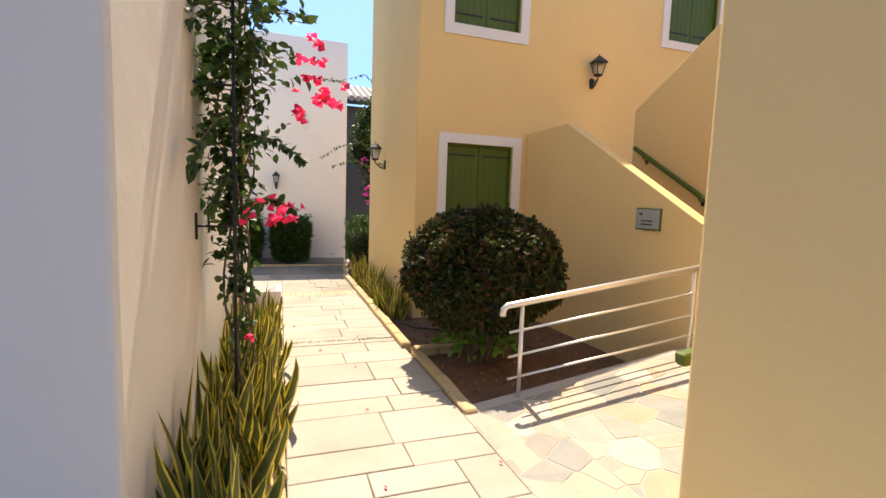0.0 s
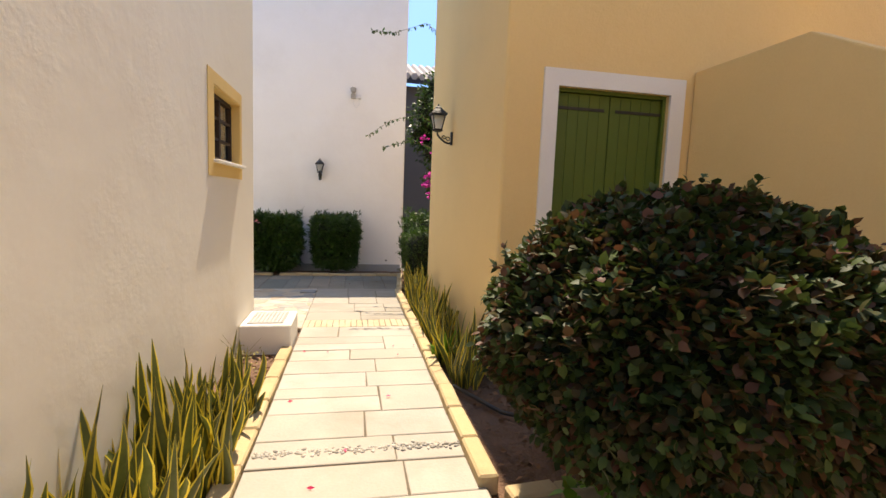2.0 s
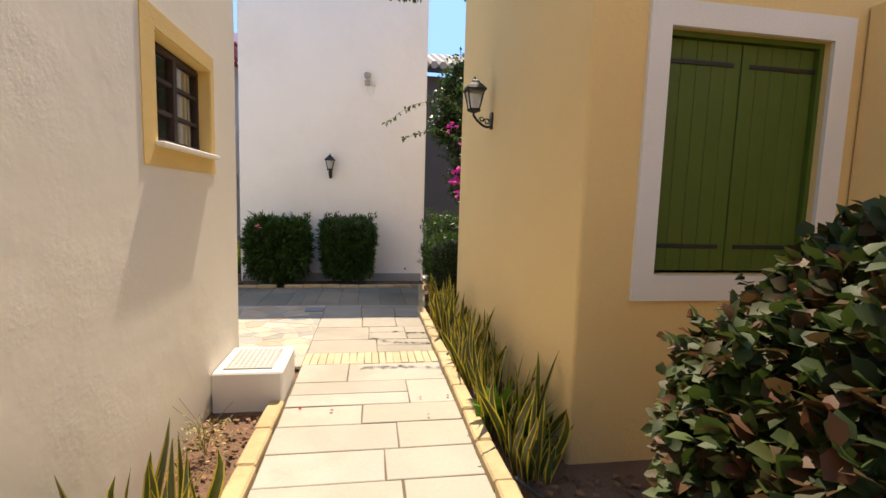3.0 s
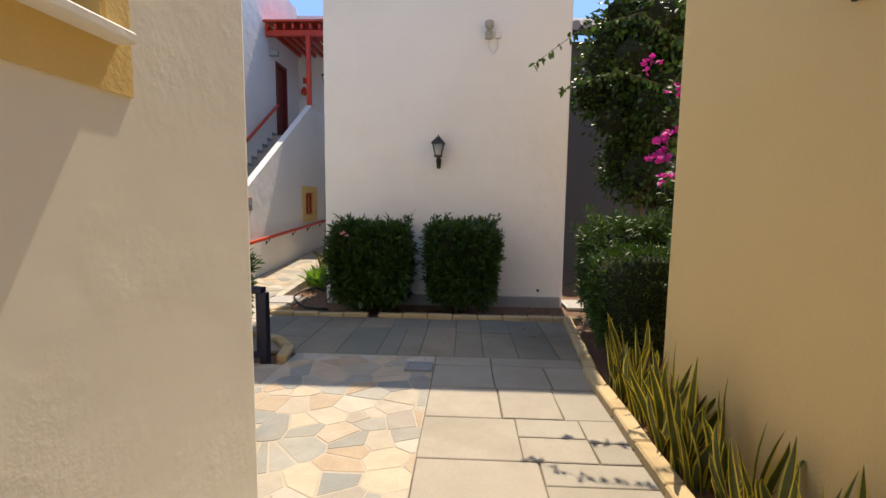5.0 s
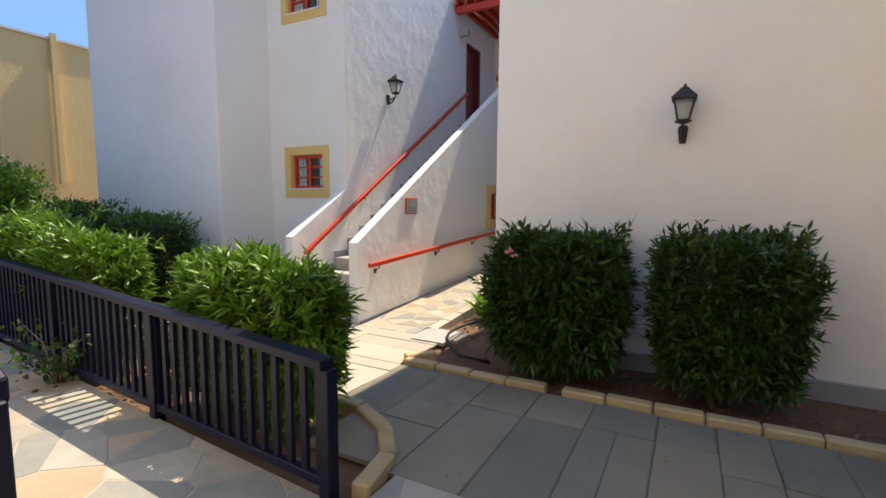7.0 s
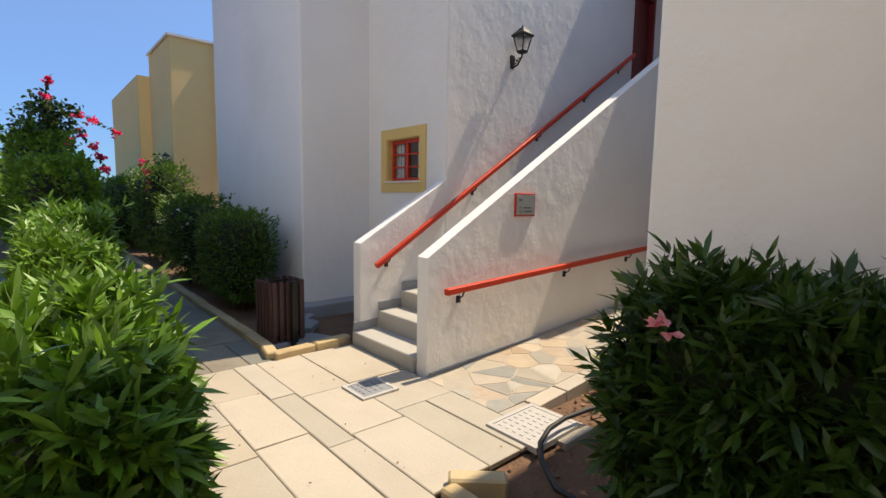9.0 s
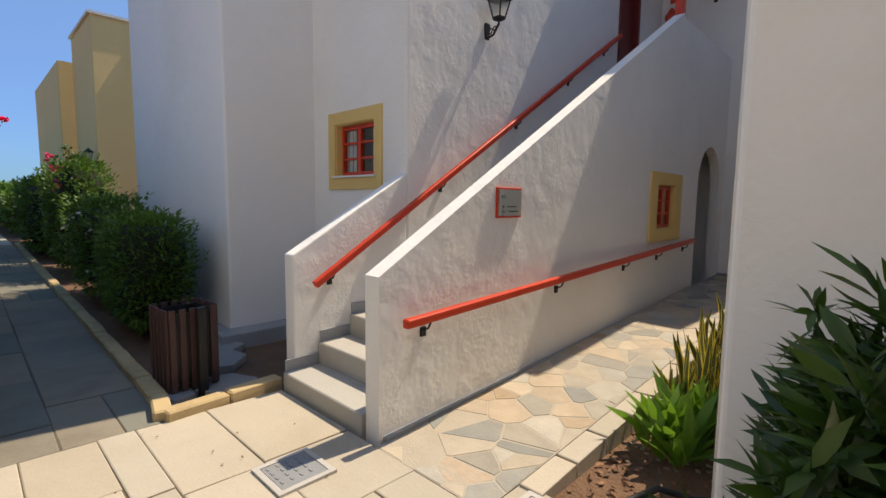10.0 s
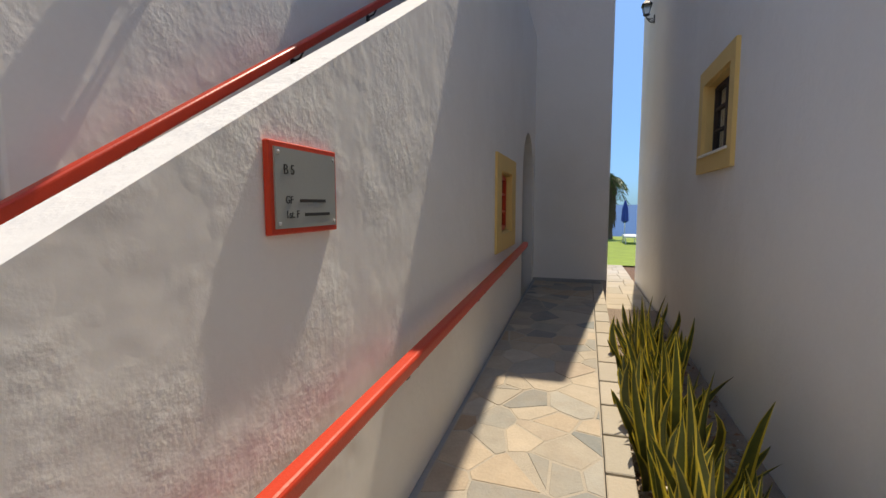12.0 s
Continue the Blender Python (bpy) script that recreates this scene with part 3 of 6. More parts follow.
def small_window(name, axis, face, inward, o, frame_mat, cols, rows, depth, label, reveal_mat, sill=True, ledge=0.045, cap=0.022):
    """A recessed casement with glazing bars, panes, sill and reveal lining; inward: the sense of the wall's depth."""
    w = thing(name, pose(0, 0, 0), label, "window", kind="structure")
    u0, u1, z0, z1 = o

    def bx(bm, a, b, d0, d1, c, e, bevel=0.0):
        lo, hi = sorted((face + inward * d0, face + inward * d1))
        box(bm, *((lo, hi, a, b, c, e) if axis == "x" else (a, b, lo, hi, c, e)), bevel=bevel)

    bm = bmesh.new()
    for a, b, c, e in ((u0, u0 + 0.012, z0, z1), (u1 - 0.012, u1, z0, z1), (u0 + 0.012, u1 - 0.012, z1 - 0.012, z1), (u0 + 0.012, u1 - 0.012, z0, z0 + 0.012)):
        bx(bm, a, b, -0.001, depth, c, e)
    part("reveal", bm, reveal_mat, w)
    t, stile = 0.034, 0.024
    bm = bmesh.new()
    for a, b, c, e in ((u0 + 0.012, u0 + t, z0 + 0.012, z1 - 0.012), (u1 - t, u1 - 0.012, z0 + 0.012, z1 - 0.012), (u0 + t, u1 - t, z1 - t, z1 - 0.012), (u0 + t, u1 - t, z0 + 0.012, z0 + t)):
        bx(bm, a, b, depth - 0.07, depth, c, e)
    part("window_frame", bm, frame_mat, w)
    for s in range(2):
        a0 = u0 + t + (u1 - u0 - 2 * t) * s / 2
        a1 = u0 + t + (u1 - u0 - 2 * t) * (s + 1) / 2
        bm = bmesh.new()
        for a, b, c, e in ((a0, a0 + stile, z0 + t, z1 - t), (a1 - stile, a1, z0 + t, z1 - t), (a0 + stile, a1 - stile, z1 - t - stile, z1 - t), (a0 + stile, a1 - stile, z0 + t, z0 + t + stile)):
            bx(bm, a, b, depth - 0.085, depth - 0.04, c, e)
        for k in range(1, rows):
            zz = z0 + t + (z1 - z0 - 2 * t) * k / rows
            bx(bm, a0 + stile, a1 - stile, depth - 0.078, depth - 0.045, zz - 0.011, zz + 0.011)
        sash = part("sash", bm, frame_mat, w)
        bm = bmesh.new()
        bx(bm, a0 + 0.02, a1 - 0.02, depth - 0.060, depth - 0.056, z0 + t + 0.02, z1 - t - 0.02)
        part("pane", bm, M_GLASS, sash).visible_shadow = False
        bm = bmesh.new()
        c0, c1 = (a0 + 0.01, a0 + (a1 - a0) * 0.62) if s == 0 else (a1 - (a1 - a0) * 0.45, a1 - 0.01)
        for k in range(5):
            p0, p1 = c0 + (c1 - c0) * k / 5, c0 + (c1 - c0) * (k + 1) / 5
            bx(bm, p0, p1 - 0.002, depth - 0.032 + 0.010 * (k % 2), depth - 0.026 + 0.010 * (k % 2), z0 + t, z1 - t)
        part("curtain", bm, M_CURTAIN, w, "pale curtain behind the panes")
    # thin dark sheet in place of a shaded room behind the panes
    bm = bmesh.new()
    bx(bm, u0 - 0.05, u1 + 0.05, depth + 0.06, depth + 0.10, z0 - 0.05, z1 + 0.05)
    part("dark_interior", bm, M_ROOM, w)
    if sill:
        bm = bmesh.new()
        bx(bm, u0 - 0.03, u1 + 0.03, -ledge, depth - 0.05, z0 - 0.006, z0 - 0.006 + cap, 0.005)
        part("window_sill", bm, M_TRIMW, w, "pale stone sill")
    return w


def shutter_window(name, o, face, label):
    """A pair of closed board shutters with iron straps in the opening o of a south wall."""
    w = thing(name, pose(0, 0, 0), label, "window shutters", kind="structure")
    u0, u1, z0, z1 = o
    mid = (u0 + u1) / 2
    d = face + 0.07
    part("window_frame", boxes((u0, u0 + 0.03, d - 0.03, d + 0.05, z0, z1), (u1 - 0.03, u1, d - 0.03, d + 0.05, z0, z1), (u0 + 0.03, u1 - 0.03, d - 0.03, d + 0.05, z1 - 0.03, z1)), M_GREEN, w)
    for a0, a1, out in ((u0 + 0.034, mid - 0.003, 1), (mid + 0.003, u1 - 0.034, -1)):
        leaf = part("shutter", boxes((a0, a1, d + 0.022, d + 0.034, z0 + 0.02, z1 - 0.034)), M_GREEN, w)
        n = 5
        for k in range(n):
            b0, b1 = a0 + (a1 - a0) * k / n, a0 + (a1 - a0) * (k + 1) / n
            part("board", boxes((b0 + 0.0008, b1 - 0.0008, d, d + 0.024, z0 + 0.02, z1 - 0.034), bevel=0.003), M_GREEN, leaf)
        for zz in (z1 - 0.16, z0 + 0.17):
            s0, s1 = (a0 - 0.02, a1 - 0.05) if out > 0 else (a0 + 0.05, a1 + 0.02)
            part("strap_hinge", boxes((s0, s1, d - 0.008, d - 0.001, zz - 0.013, zz + 0.013), bevel=0.002), M_BLACK, leaf, "black iron strap hinge")
    # dark sheet paints the unlit room behind the boards
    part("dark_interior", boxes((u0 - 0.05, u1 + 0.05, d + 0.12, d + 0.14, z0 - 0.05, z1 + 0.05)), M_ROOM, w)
    return w


GW1, GW2, GW3 = (2.29, 3.35, 0.95, 2.36), (2.33, 3.38, 4.02, 5.35), (6.13, 7.2, 4.32, 5.5)
trim_frame("trim_shutters", "y", 6.44, 2.16, 3.49, 0.80, 2.50, GW1, M_TRIMW, -0.025, "white painted window surround")
trim_frame("trim_shutters_upper", "y", 6.44, 2.19, 3.52, 3.87, 5.50, GW2, M_TRIMW, -0.025, "white painted window surround")
trim_frame("trim_shutters_side", "y", 6.44, 5.99, 7.34, 4.19, 5.64, GW3, M_TRIMW, -0.025, "white painted window surround")
shutter_window("window_1", GW1, 6.44, "closed olive green board shutters with black straps")
shutter_window("window_2", GW2, 6.44, "closed olive green board shutters on the upper floor")
shutter_window("window_3", GW3, 6.44, "closed olive green shutters above the stair")
YW = (6.66, 7.53, 1.60, 2.20)
trim_frame("trim_cream_window", "x", -0.47, 6.50, 7.60, 1.49, 2.30, YW, M_TRIMY, 0.006, "ochre painted window surround")
small_window("window_4", "x", -0.47, -1, YW, M_WOODDARK, 2, 3, 0.15, "small deep window with dark wooden bars", M_TRIMY, ledge=0.052, cap=0.026)
BW = (17.38, 18.18, 1.50, 2.12)
trim_frame("trim_passage_window", "x", -1.78, 17.26, 18.32, 1.36, 2.25, BW, M_TRIMY, -0.03, "ochre painted window surround")
small_window("window_5", "x", -1.78, 1, BW, M_WOODDARK, 2, 3, 0.14, "small window with dark wooden bars", M_TRIMY)
RW1, RW2 = (-5.76, -5.08, 1.375, 1.925), (-5.76, -5.08, 4.08, 4.66)
trim_frame("trim_red_window", "y", 14.53, -5.88, -4.965, 1.25, 2.05, RW1, M_TRIMY, -0.02, "pale ochre window surround")
trim_frame("trim_red_window_upper", "y", 14.53, -5.88, -4.965, 3.96, 4.77, RW2, M_TRIMY, -0.02, "pale ochre window surround")
small_window("window_6", "y", 14.53, 1, RW1, M_RED, 2, 3, 0.14, "small red wooden window with six panes", M_TRIMY)
small_window("window_7", "y", 14.53, 1, RW2, M_RED, 2, 3, 0.14, "small red wooden window on the upper floor", M_TRIMY)
PW = (17.50, 18.10, 0.83, 1.38)
trim_frame("trim_stair_window", "x", -3.49, 17.28, 18.34, 0.68, 1.52, PW, M_TRIMY, 0.02, "pale ochre window surround")
small_window("window_8", "x", -3.49, -1, PW, M_RED, 2, 3, 0.12, "small red wooden window under the stair", M_TRIMY, sill=False)
CW = (21.3, 21.9, 1.5, 2.2)
trim_frame("trim_corner_window", "x", -2.46, 21.15, 22.05, 1.36, 2.34, CW, M_TRIMY, 0.03, "ochre painted window surround")
trim_frame("trim_ramp_window", "x", 4.70, 2.75, 3.77, 1.53, 2.36, (2.88, 3.64, 1.64, 2.25), M_TRIMW, -0.025, "white painted window surround")
small_window("window_9", "x", 4.66, 1, (2.88, 3.64, 1.64, 2.25), M_GREEN, 2, 3, 0.035, "small green wooden window beside the stair", M_TRIMW, sill=False)

# door and canopy at the head of the red stair
door = thing("door_1", pose(0, 0, 0), "dark red wooden door at the stair head", "door", kind="structure")
part("door_frame", boxes((-4.80, -4.60, 18.72, 18.79, 2.85, 4.72), (-4.80, -4.60, 19.38, 19.45, 2.85, 4.72), (-4.80, -4.60, 18.79, 19.38, 4.65, 4.72)), M_DARKRED, door)
part("door_leaf", boxes((-4.74, -4.69, 18.79, 19.38, 2.86, 4.65), bevel=0.004), M_DARKRED, door)
canopy = thing("canopy", pose(0, 0, 0), "red timber canopy over the stair head", "canopy")
for k in range(8):
    x = -4.58 + k * 0.215
    part("rafter", boxes((x, x + 0.06, 18.05, 20.38, 5.28, 5.40), bevel=0.004), M_RED, canopy)
part("beam", boxes((-4.60, -3.02, 18.12, 18.24, 5.14, 5.278), bevel=0.005), M_RED, canopy)
part("roof_board", prism([(17.98, 5.42), (17.98, 5.47), (20.38, 5.78), (20.38, 5.73)], "x", -4.61, -2.96), M_RED, canopy)
part("post", boxes((-3.62, -3.52, 18.12, 18.22, 3.46, 5.14), bevel=0.005), M_RED, canopy)
structure("beam_end", boxes((-4.619, -4.40, 18.30, 18.42, 4.74, 4.86)), M_CONCRETE, "short grey concrete beam end", "beam")


# ---- rails, fences, lamps, signs ----
def wall_lantern(name, m, label, scale=1.0, arm=0.17):
    """A black iron lantern on a scrolled bracket. Its local x points out of the wall; z = 0 at the bracket's plate."""
    s = scale
    lt = thing(name, m, label, "wall lamp", "lanterns on the house walls")
    part("wall_plate", prism([(-0.028 * s, -0.12 * s), (0.028 * s, -0.12 * s), (0.045 * s, 0.02 * s), (0.03 * s, 0.05 * s), (-0.03 * s, 0.05 * s), (-0.045 * s, 0.02 * s)], "x", 0.0, 0.022 * s, 0.004), M_BLACK, lt)
    pts = [(0.015, 0, -0.09), (0.05, 0, -0.10), (0.10, 0, -0.085), (arm - 0.03, 0, -0.03), (arm, 0, 0.01), (arm, 0, 0.06)]
    part("bracket_arm", tube([Vector(p) * s for p in pts], 0.013 * s, 8), M_BLACK, lt, smooth=True)
    for c, r in (((0.06, 0, -0.045), 0.034), ((0.115, 0, -0.025), 0.026)):
        part("scroll", tube([(Vector(c) + Vector((math.cos(a) * r, 0, math.sin(a) * r)) * (1 - a / 12)) * s for a in [k * 0.5 for k in range(15)]], 0.007 * s, 6), M_BLACK, lt, smooth=True)
    z0, z1, r0, r1 = 0.065, 0.255, 0.062, 0.118
    part("base_cup", lathe([(0.014 * s, 0.035 * s), (0.045 * s, 0.045 * s), (0.07 * s, 0.056 * s), (0.072 * s, 0.07 * s)], 8, arm * s), M_BLACK, lt)
    for k in range(4):
        a, b = 2 * math.pi * (k + 0.5) / 4, 2 * math.pi * (k + 1.5) / 4
        p = lambda ang, r, z: Vector((arm + math.cos(ang) * r, math.sin(ang) * r, z)) * s
        part("cage_bar", tube([p(a, r0, z0), p(a, r1, z1)], 0.009 * s, 5), M_BLACK, lt)
        part("cage_rung", tube([p(a, r0, z0 + 0.006), p(b, r0, z0 + 0.006)], 0.009 * s, 5), M_BLACK, lt)
        bm = bmesh.new()
        q = [p(a, r0 * 0.97, z0), p(b, r0 * 0.97, z0), p(b, r1 * 0.97, z1), p(a, r1 * 0.97, z1)]
        off = Vector((math.cos((a + b) / 2), math.sin((a + b) / 2), 0)) * 0.003 * s
        v0, v1 = [bm.verts.new(v) for v in q], [bm.verts.new(v - off) for v in q]
        bm.faces.new(v0), bm.faces.new(v1[::-1])
        for i in range(4):
            bm.faces.new((v0[i], v1[i], v1[(i + 1) % 4], v0[(i + 1) % 4]))
        part("pane", bm, M_FROST, lt).visible_shadow = False

    def square(profile):
        bm = lathe(profile, 4)
        bmesh.ops.rotate(bm, verts=bm.verts, matrix=Matrix.Rotation(math.pi / 4, 3, "Z"))
        bmesh.ops.translate(bm, verts=bm.verts, vec=(arm * s, 0, 0))
        return bm

    part("top_ring", square([(0.118 * s, 0.248 * s), (0.146 * s, 0.252 * s), (0.148 * s, 0.274 * s), (0.12 * s, 0.282 * s)]), M_BLACK, lt)
    part("roof", square([(0.140 * s, 0.274 * s), (0.112 * s, 0.300 * s), (0.065 * s, 0.335 * s), (0.052 * s, 0.352 * s), (0.03 * s, 0.365 * s)]), M_BLACK, lt)
    part("finial", lathe([(0.008 * s, 0.36 * s), (0.014 * s, 0.374 * s), (0.012 * s, 0.386 * s), (0.003 * s, 0.40 * s)], 8, arm * s), M_BLACK, lt)
    part("bulb", lathe([(0.012 * s, 0.07 * s), (0.014 * s, 0.12 * s), (0.028 * s, 0.16 * s), (0.026 * s, 0.19 * s), (0.006 * s, 0.21 * s)], 8, arm * s), M_TRIMW, lt)
    return lt


wall_lantern("wall_lantern", pose(-0.09, 13.43, 1.81, 0, 0, -90), "black iron lantern on the white end wall", 0.9)
wall_lantern("wall_lantern", pose(1.83, 8.5, 2.17, 0, 0, 180), "black iron lantern on the yellow side wall", 0.95, 0.2)
wall_lantern("wall_lantern", pose(4.68, 6.44, 3.48, 0, 0, -90), "black iron lantern on the yellow wall", 0.95)
wall_lantern("wall_lantern", pose(4.70, 3.76, 2.54, 0, 0, 180), "large black iron lantern above the stair rail", 0.98, 0.2)
wall_lantern("wall_lantern", pose(-4.62, 15.62, 2.93, 0, 0, 0), "black iron lantern above the red stair rail", 0.95)
wall_lantern("wall_lantern", pose(2.8, 18.0, 3.6, 0, 0, -90), "black iron lantern under the dark eave", 0.9)
wall_lantern("wall_lantern", pose(-1.78, 22.0, 4.1, 0, 0, 180), "black iron lantern high on the passage wall", 0.75)
wall_lantern("wall_lantern", pose(-3.78, 20.4, 4.5, 0, 0, -90), "black iron lantern under the red canopy", 0.9)


def handrail(name, points, mat, label, outward, radius=0.03, brackets=(0.06, 0.5, 0.94)):
    """A round-edged wooden rail on iron brackets; outward: the vector from rail to wall."""
    h = thing(name, pose(0, 0, 0), label, "handrail")
    part("rail", tube(points, radius * 1.35, 4, square=True), mat, h)
    ob = h.children[0]
    bv = ob.modifiers.new("bevel", "BEVEL")
    bv.width, bv.segments = radius * 0.45, 3
    a, b = Vector(points[0]), Vector(points[-1])
    for f in brackets:
        p = a.lerp(b, f)
        o = Vector(outward)
        part("bracket", tube([p - Vector((0, 0, radius)), p - Vector((0, 0, radius + 0.045)) + o * 0.3, p - Vector((0, 0, radius + 0.07)) + o * 0.98], 0.007, 6), M_BLACK, h, "black iron bracket")
        w = p - Vector((0, 0, radius + 0.075)) + o * 0.96
        part("bracket_plate", boxes((w.x - 0.012 if o.y == 0 else w.x - 0.02, w.x + 0.012 if o.y == 0 else w.x + 0.02, w.y - 0.02 if o.y == 0 else w.y - 0.012, w.y + 0.02 if o.y == 0 else w.y + 0.012, w.z - 0.03, w.z + 0.03)), M_BLACK, h)
    return h


handrail("handrail_red", [(-3.41, 13.46, 0.415), (-3.41, 18.75, 0.645)], M_RED, "red painted handrail along the passage wall", (-0.08, 0, 0), 0.03, (0.04, 0.34, 0.6, 0.78, 0.96))
handrail("handrail_red", [(-4.53, 13.53, 0.49), (-4.53, 18.62, 3.60)], M_RED, "red painted handrail rising along the stair", (-0.09, 0, 0), 0.03, (0.035, 0.28, 0.52, 0.74, 0.93))
handrail("handrail_green", [(4.61, 5.28, 2.33), (4.61, 2.5, 0.72)], M_GREEN, "green painted handrail along the yellow stair wall", (0.09, 0, 0), 0.028, (0.06, 0.4, 0.75))
handrail("handrail_green", [(1.88, 1.70, 0.76), (3.8, 1.70, 1.08)], M_GREEN, "green painted handrail beside the ramp", (0, -0.1, 0), 0.035, (0.2, 0.8))

# steel railing by the entrance ramp
rl = thing("steel_railing", pose(0, 0, 0), "silver steel railing with three thin bars beside the ramp", "railing")
zr = lambda x: 0.70 + (x - 1.68) * 0.165
yr = lambda x: 3.2 - (x - 1.66) * 0.07
at_rail = lambda x, d=0.0: (x, yr(x), zr(x) - d)
part("top_rail", tube([at_rail(1.665, 0.075), at_rail(1.67, 0.02), at_rail(1.70), at_rail(2.5), at_rail(3.58)], 0.026, 10), M_STEEL, rl, smooth=True)
for d in (0.22, 0.42, 0.60):
    part("bar", tube([at_rail(1.73, d), at_rail(3.55, d)], 0.0105, 8), M_STEEL, rl, smooth=True)
for x, zb in ((1.83, -0.13), (3.46, 0.15)):
    part("post", tube([(x, yr(x), zb), at_rail(x, 0.02)], 0.018, 8), M_STEEL, rl, smooth=True)


def door_sign(name, corner, du, size, board, rows, label):
    """A plate on a painted board, against a wall; corner: lower left as one faces it, du: the way along the wall."""
    w, h = size
    ax = Vector(du)
    out = ax.cross(Vector((0, 0, 1)))
    m = Matrix((ax.to_4d(), Vector((0, 0, 1)).to_4d(), out.to_4d(), (0, 0, 0, 1))).transposed()
    m[3][0] = m[3][1] = m[3][2] = 0
    m.translation = Vector(corner)
    sg = thing(name, m, label, "sign")
    part("board", boxes((0, w, 0, h, 0, 0.018), bevel=0.003), board, sg)
    e = 0.015
    plate = part("plate", boxes((e, w - e, e, h - e, 0.018, 0.023)), M_PLATE, sg, "brushed grey metal plate")
    for x in (e + 0.012, w - e - 0.012):
        for y in (e + 0.012, h - e - 0.012):
            part("screw", lathe([(0.005, 0.023), (0.005, 0.025), (0.002, 0.027)], 8, x, y), M_STEEL, sg)
    for kind, x, y, size_ in rows:
        if isinstance(kind, str):
            cu = bpy.data.curves.new("lettering", "FONT")
            cu.body, cu.size, cu.extrude = kind, size_, 0.0006
            t = new("lettering", cu)
            t.location = (x, y, 0.024)
            t.parent = sg
            cu.materials.append(M_INK)
        else:
            part("lettering_bar", boxes((x, x + kind, y, y + size_, 0.0232, 0.0242)), M_INK, sg)
    return sg


door_sign("sign", (-3.489, 14.385, 1.02), (0, 1, 0), (0.30, 0.222), M_RED,
          (("B 5", 0.045, 0.145, 0.034), ("GF", 0.05, 0.075, 0.026), (0.12, 0.11, 0.078, 0.008), ("1st. F", 0.05, 0.04, 0.026), (0.12, 0.13, 0.043, 0.008)), "grey metal house number plate on a red board")
door_sign("sign", (3.579, 3.965, 1.285), (0, -1, 0), (0.34, 0.225), M_GREEN,
          ((0.05, 0.05, 0.15, 0.02), (0.16, 0.08, 0.085, 0.014), (0.16, 0.08, 0.05, 0.014)), "grey metal house number plate on a green board")


def picket_fence(name, p, q, n, height, label, posts=(), slat=(0.02, 0.012)):
    """A navy timber fence from p to q: two rails, square slats and posts. Heights follow the ground at p and q."""
    f = thing(name, pose(0, 0, 0), label, "fence")
    (x0, y0, za, ha), (x1, y1, zb, hb) = p, q
    d = Vector((x1 - x0, y1 - y0, 0))
    ln = d.length
    d.normalize()
    s = Vector((-d.y, d.x, 0))

    def beam(nm, z_lo0, z_hi0, z_lo1, z_hi1, half, a=0.0, b=1.0):
        bm = bmesh.new()
        vs = []
        for t, lo, hi in ((a, z_lo0, z_hi0), (b, z_lo1, z_hi1)):
            c = Vector((x0, y0, 0)) + d * ln * t
            vs.append([bm.verts.new(c + s * k + Vector((0, 0, z))) for k, z in ((-half, lo), (half, lo), (half, hi), (-half, hi))])
        for i in range(4):
            bm.faces.new((vs[0][i], vs[0][(i + 1) % 4], vs[1][(i + 1) % 4], vs[1][i]))
        bm.faces.new(vs[0][::-1]), bm.faces.new(vs[1])
        bmesh.ops.recalc_face_normals(bm, faces=bm.faces)
        bmesh.ops.bevel(bm, geom=list(bm.edges), offset=0.004, segments=1, affect="EDGES")
        return part(nm, bm, M_NAVY, f)

    beam("top_rail", ha - 0.045, ha, hb - 0.045, hb, 0.045)
    beam("bottom_rail", za + 0.05, za + 0.10, zb + 0.05, zb + 0.10, 0.022)
    for k in range(n):
        t = (k + 0.5) / n
        c = Vector((x0, y0, 0)) + d * ln * t
        lo, hi = za + (zb - za) * t + 0.10, ha + (hb - ha) * t - 0.045
        bm = bmesh.new()
        box(bm, -slat[0], slat[0], -slat[1], slat[1], lo, hi)
        bmesh.ops.rotate(bm, verts=bm.verts, matrix=Matrix.Rotation(math.atan2(d.y, d.x), 3, "Z"))
        bmesh.ops.translate(bm, verts=bm.verts, vec=c)
        part("slat", bm, M_NAVY, f)
    for t in posts:
        c = Vector((x0, y0, 0)) + d * ln * t
        bm = bmesh.new()
        box(bm, -0.035, 0.035, -0.035, 0.035, za + (zb - za) * t - 0.15, ha + (hb - ha) * t - 0.045, 0.004)
        bmesh.ops.rotate(bm, verts=bm.verts, matrix=Matrix.Rotation(math.atan2(d.y, d.x), 3, "Z"))
        bmesh.ops.translate(bm, verts=bm.verts, vec=c)
        part("post", bm, M_NAVY, f)
    return f


picket_fence("picket_fence", (-1.47, 10.53, G(10.5), 0.46), (-9.4, 11.13, G(11.1), 0.75), 74, 0.7, "navy painted low timber fence beside the stair yard", (0.0, 0.2, 0.4, 0.6, 0.8, 1.0))
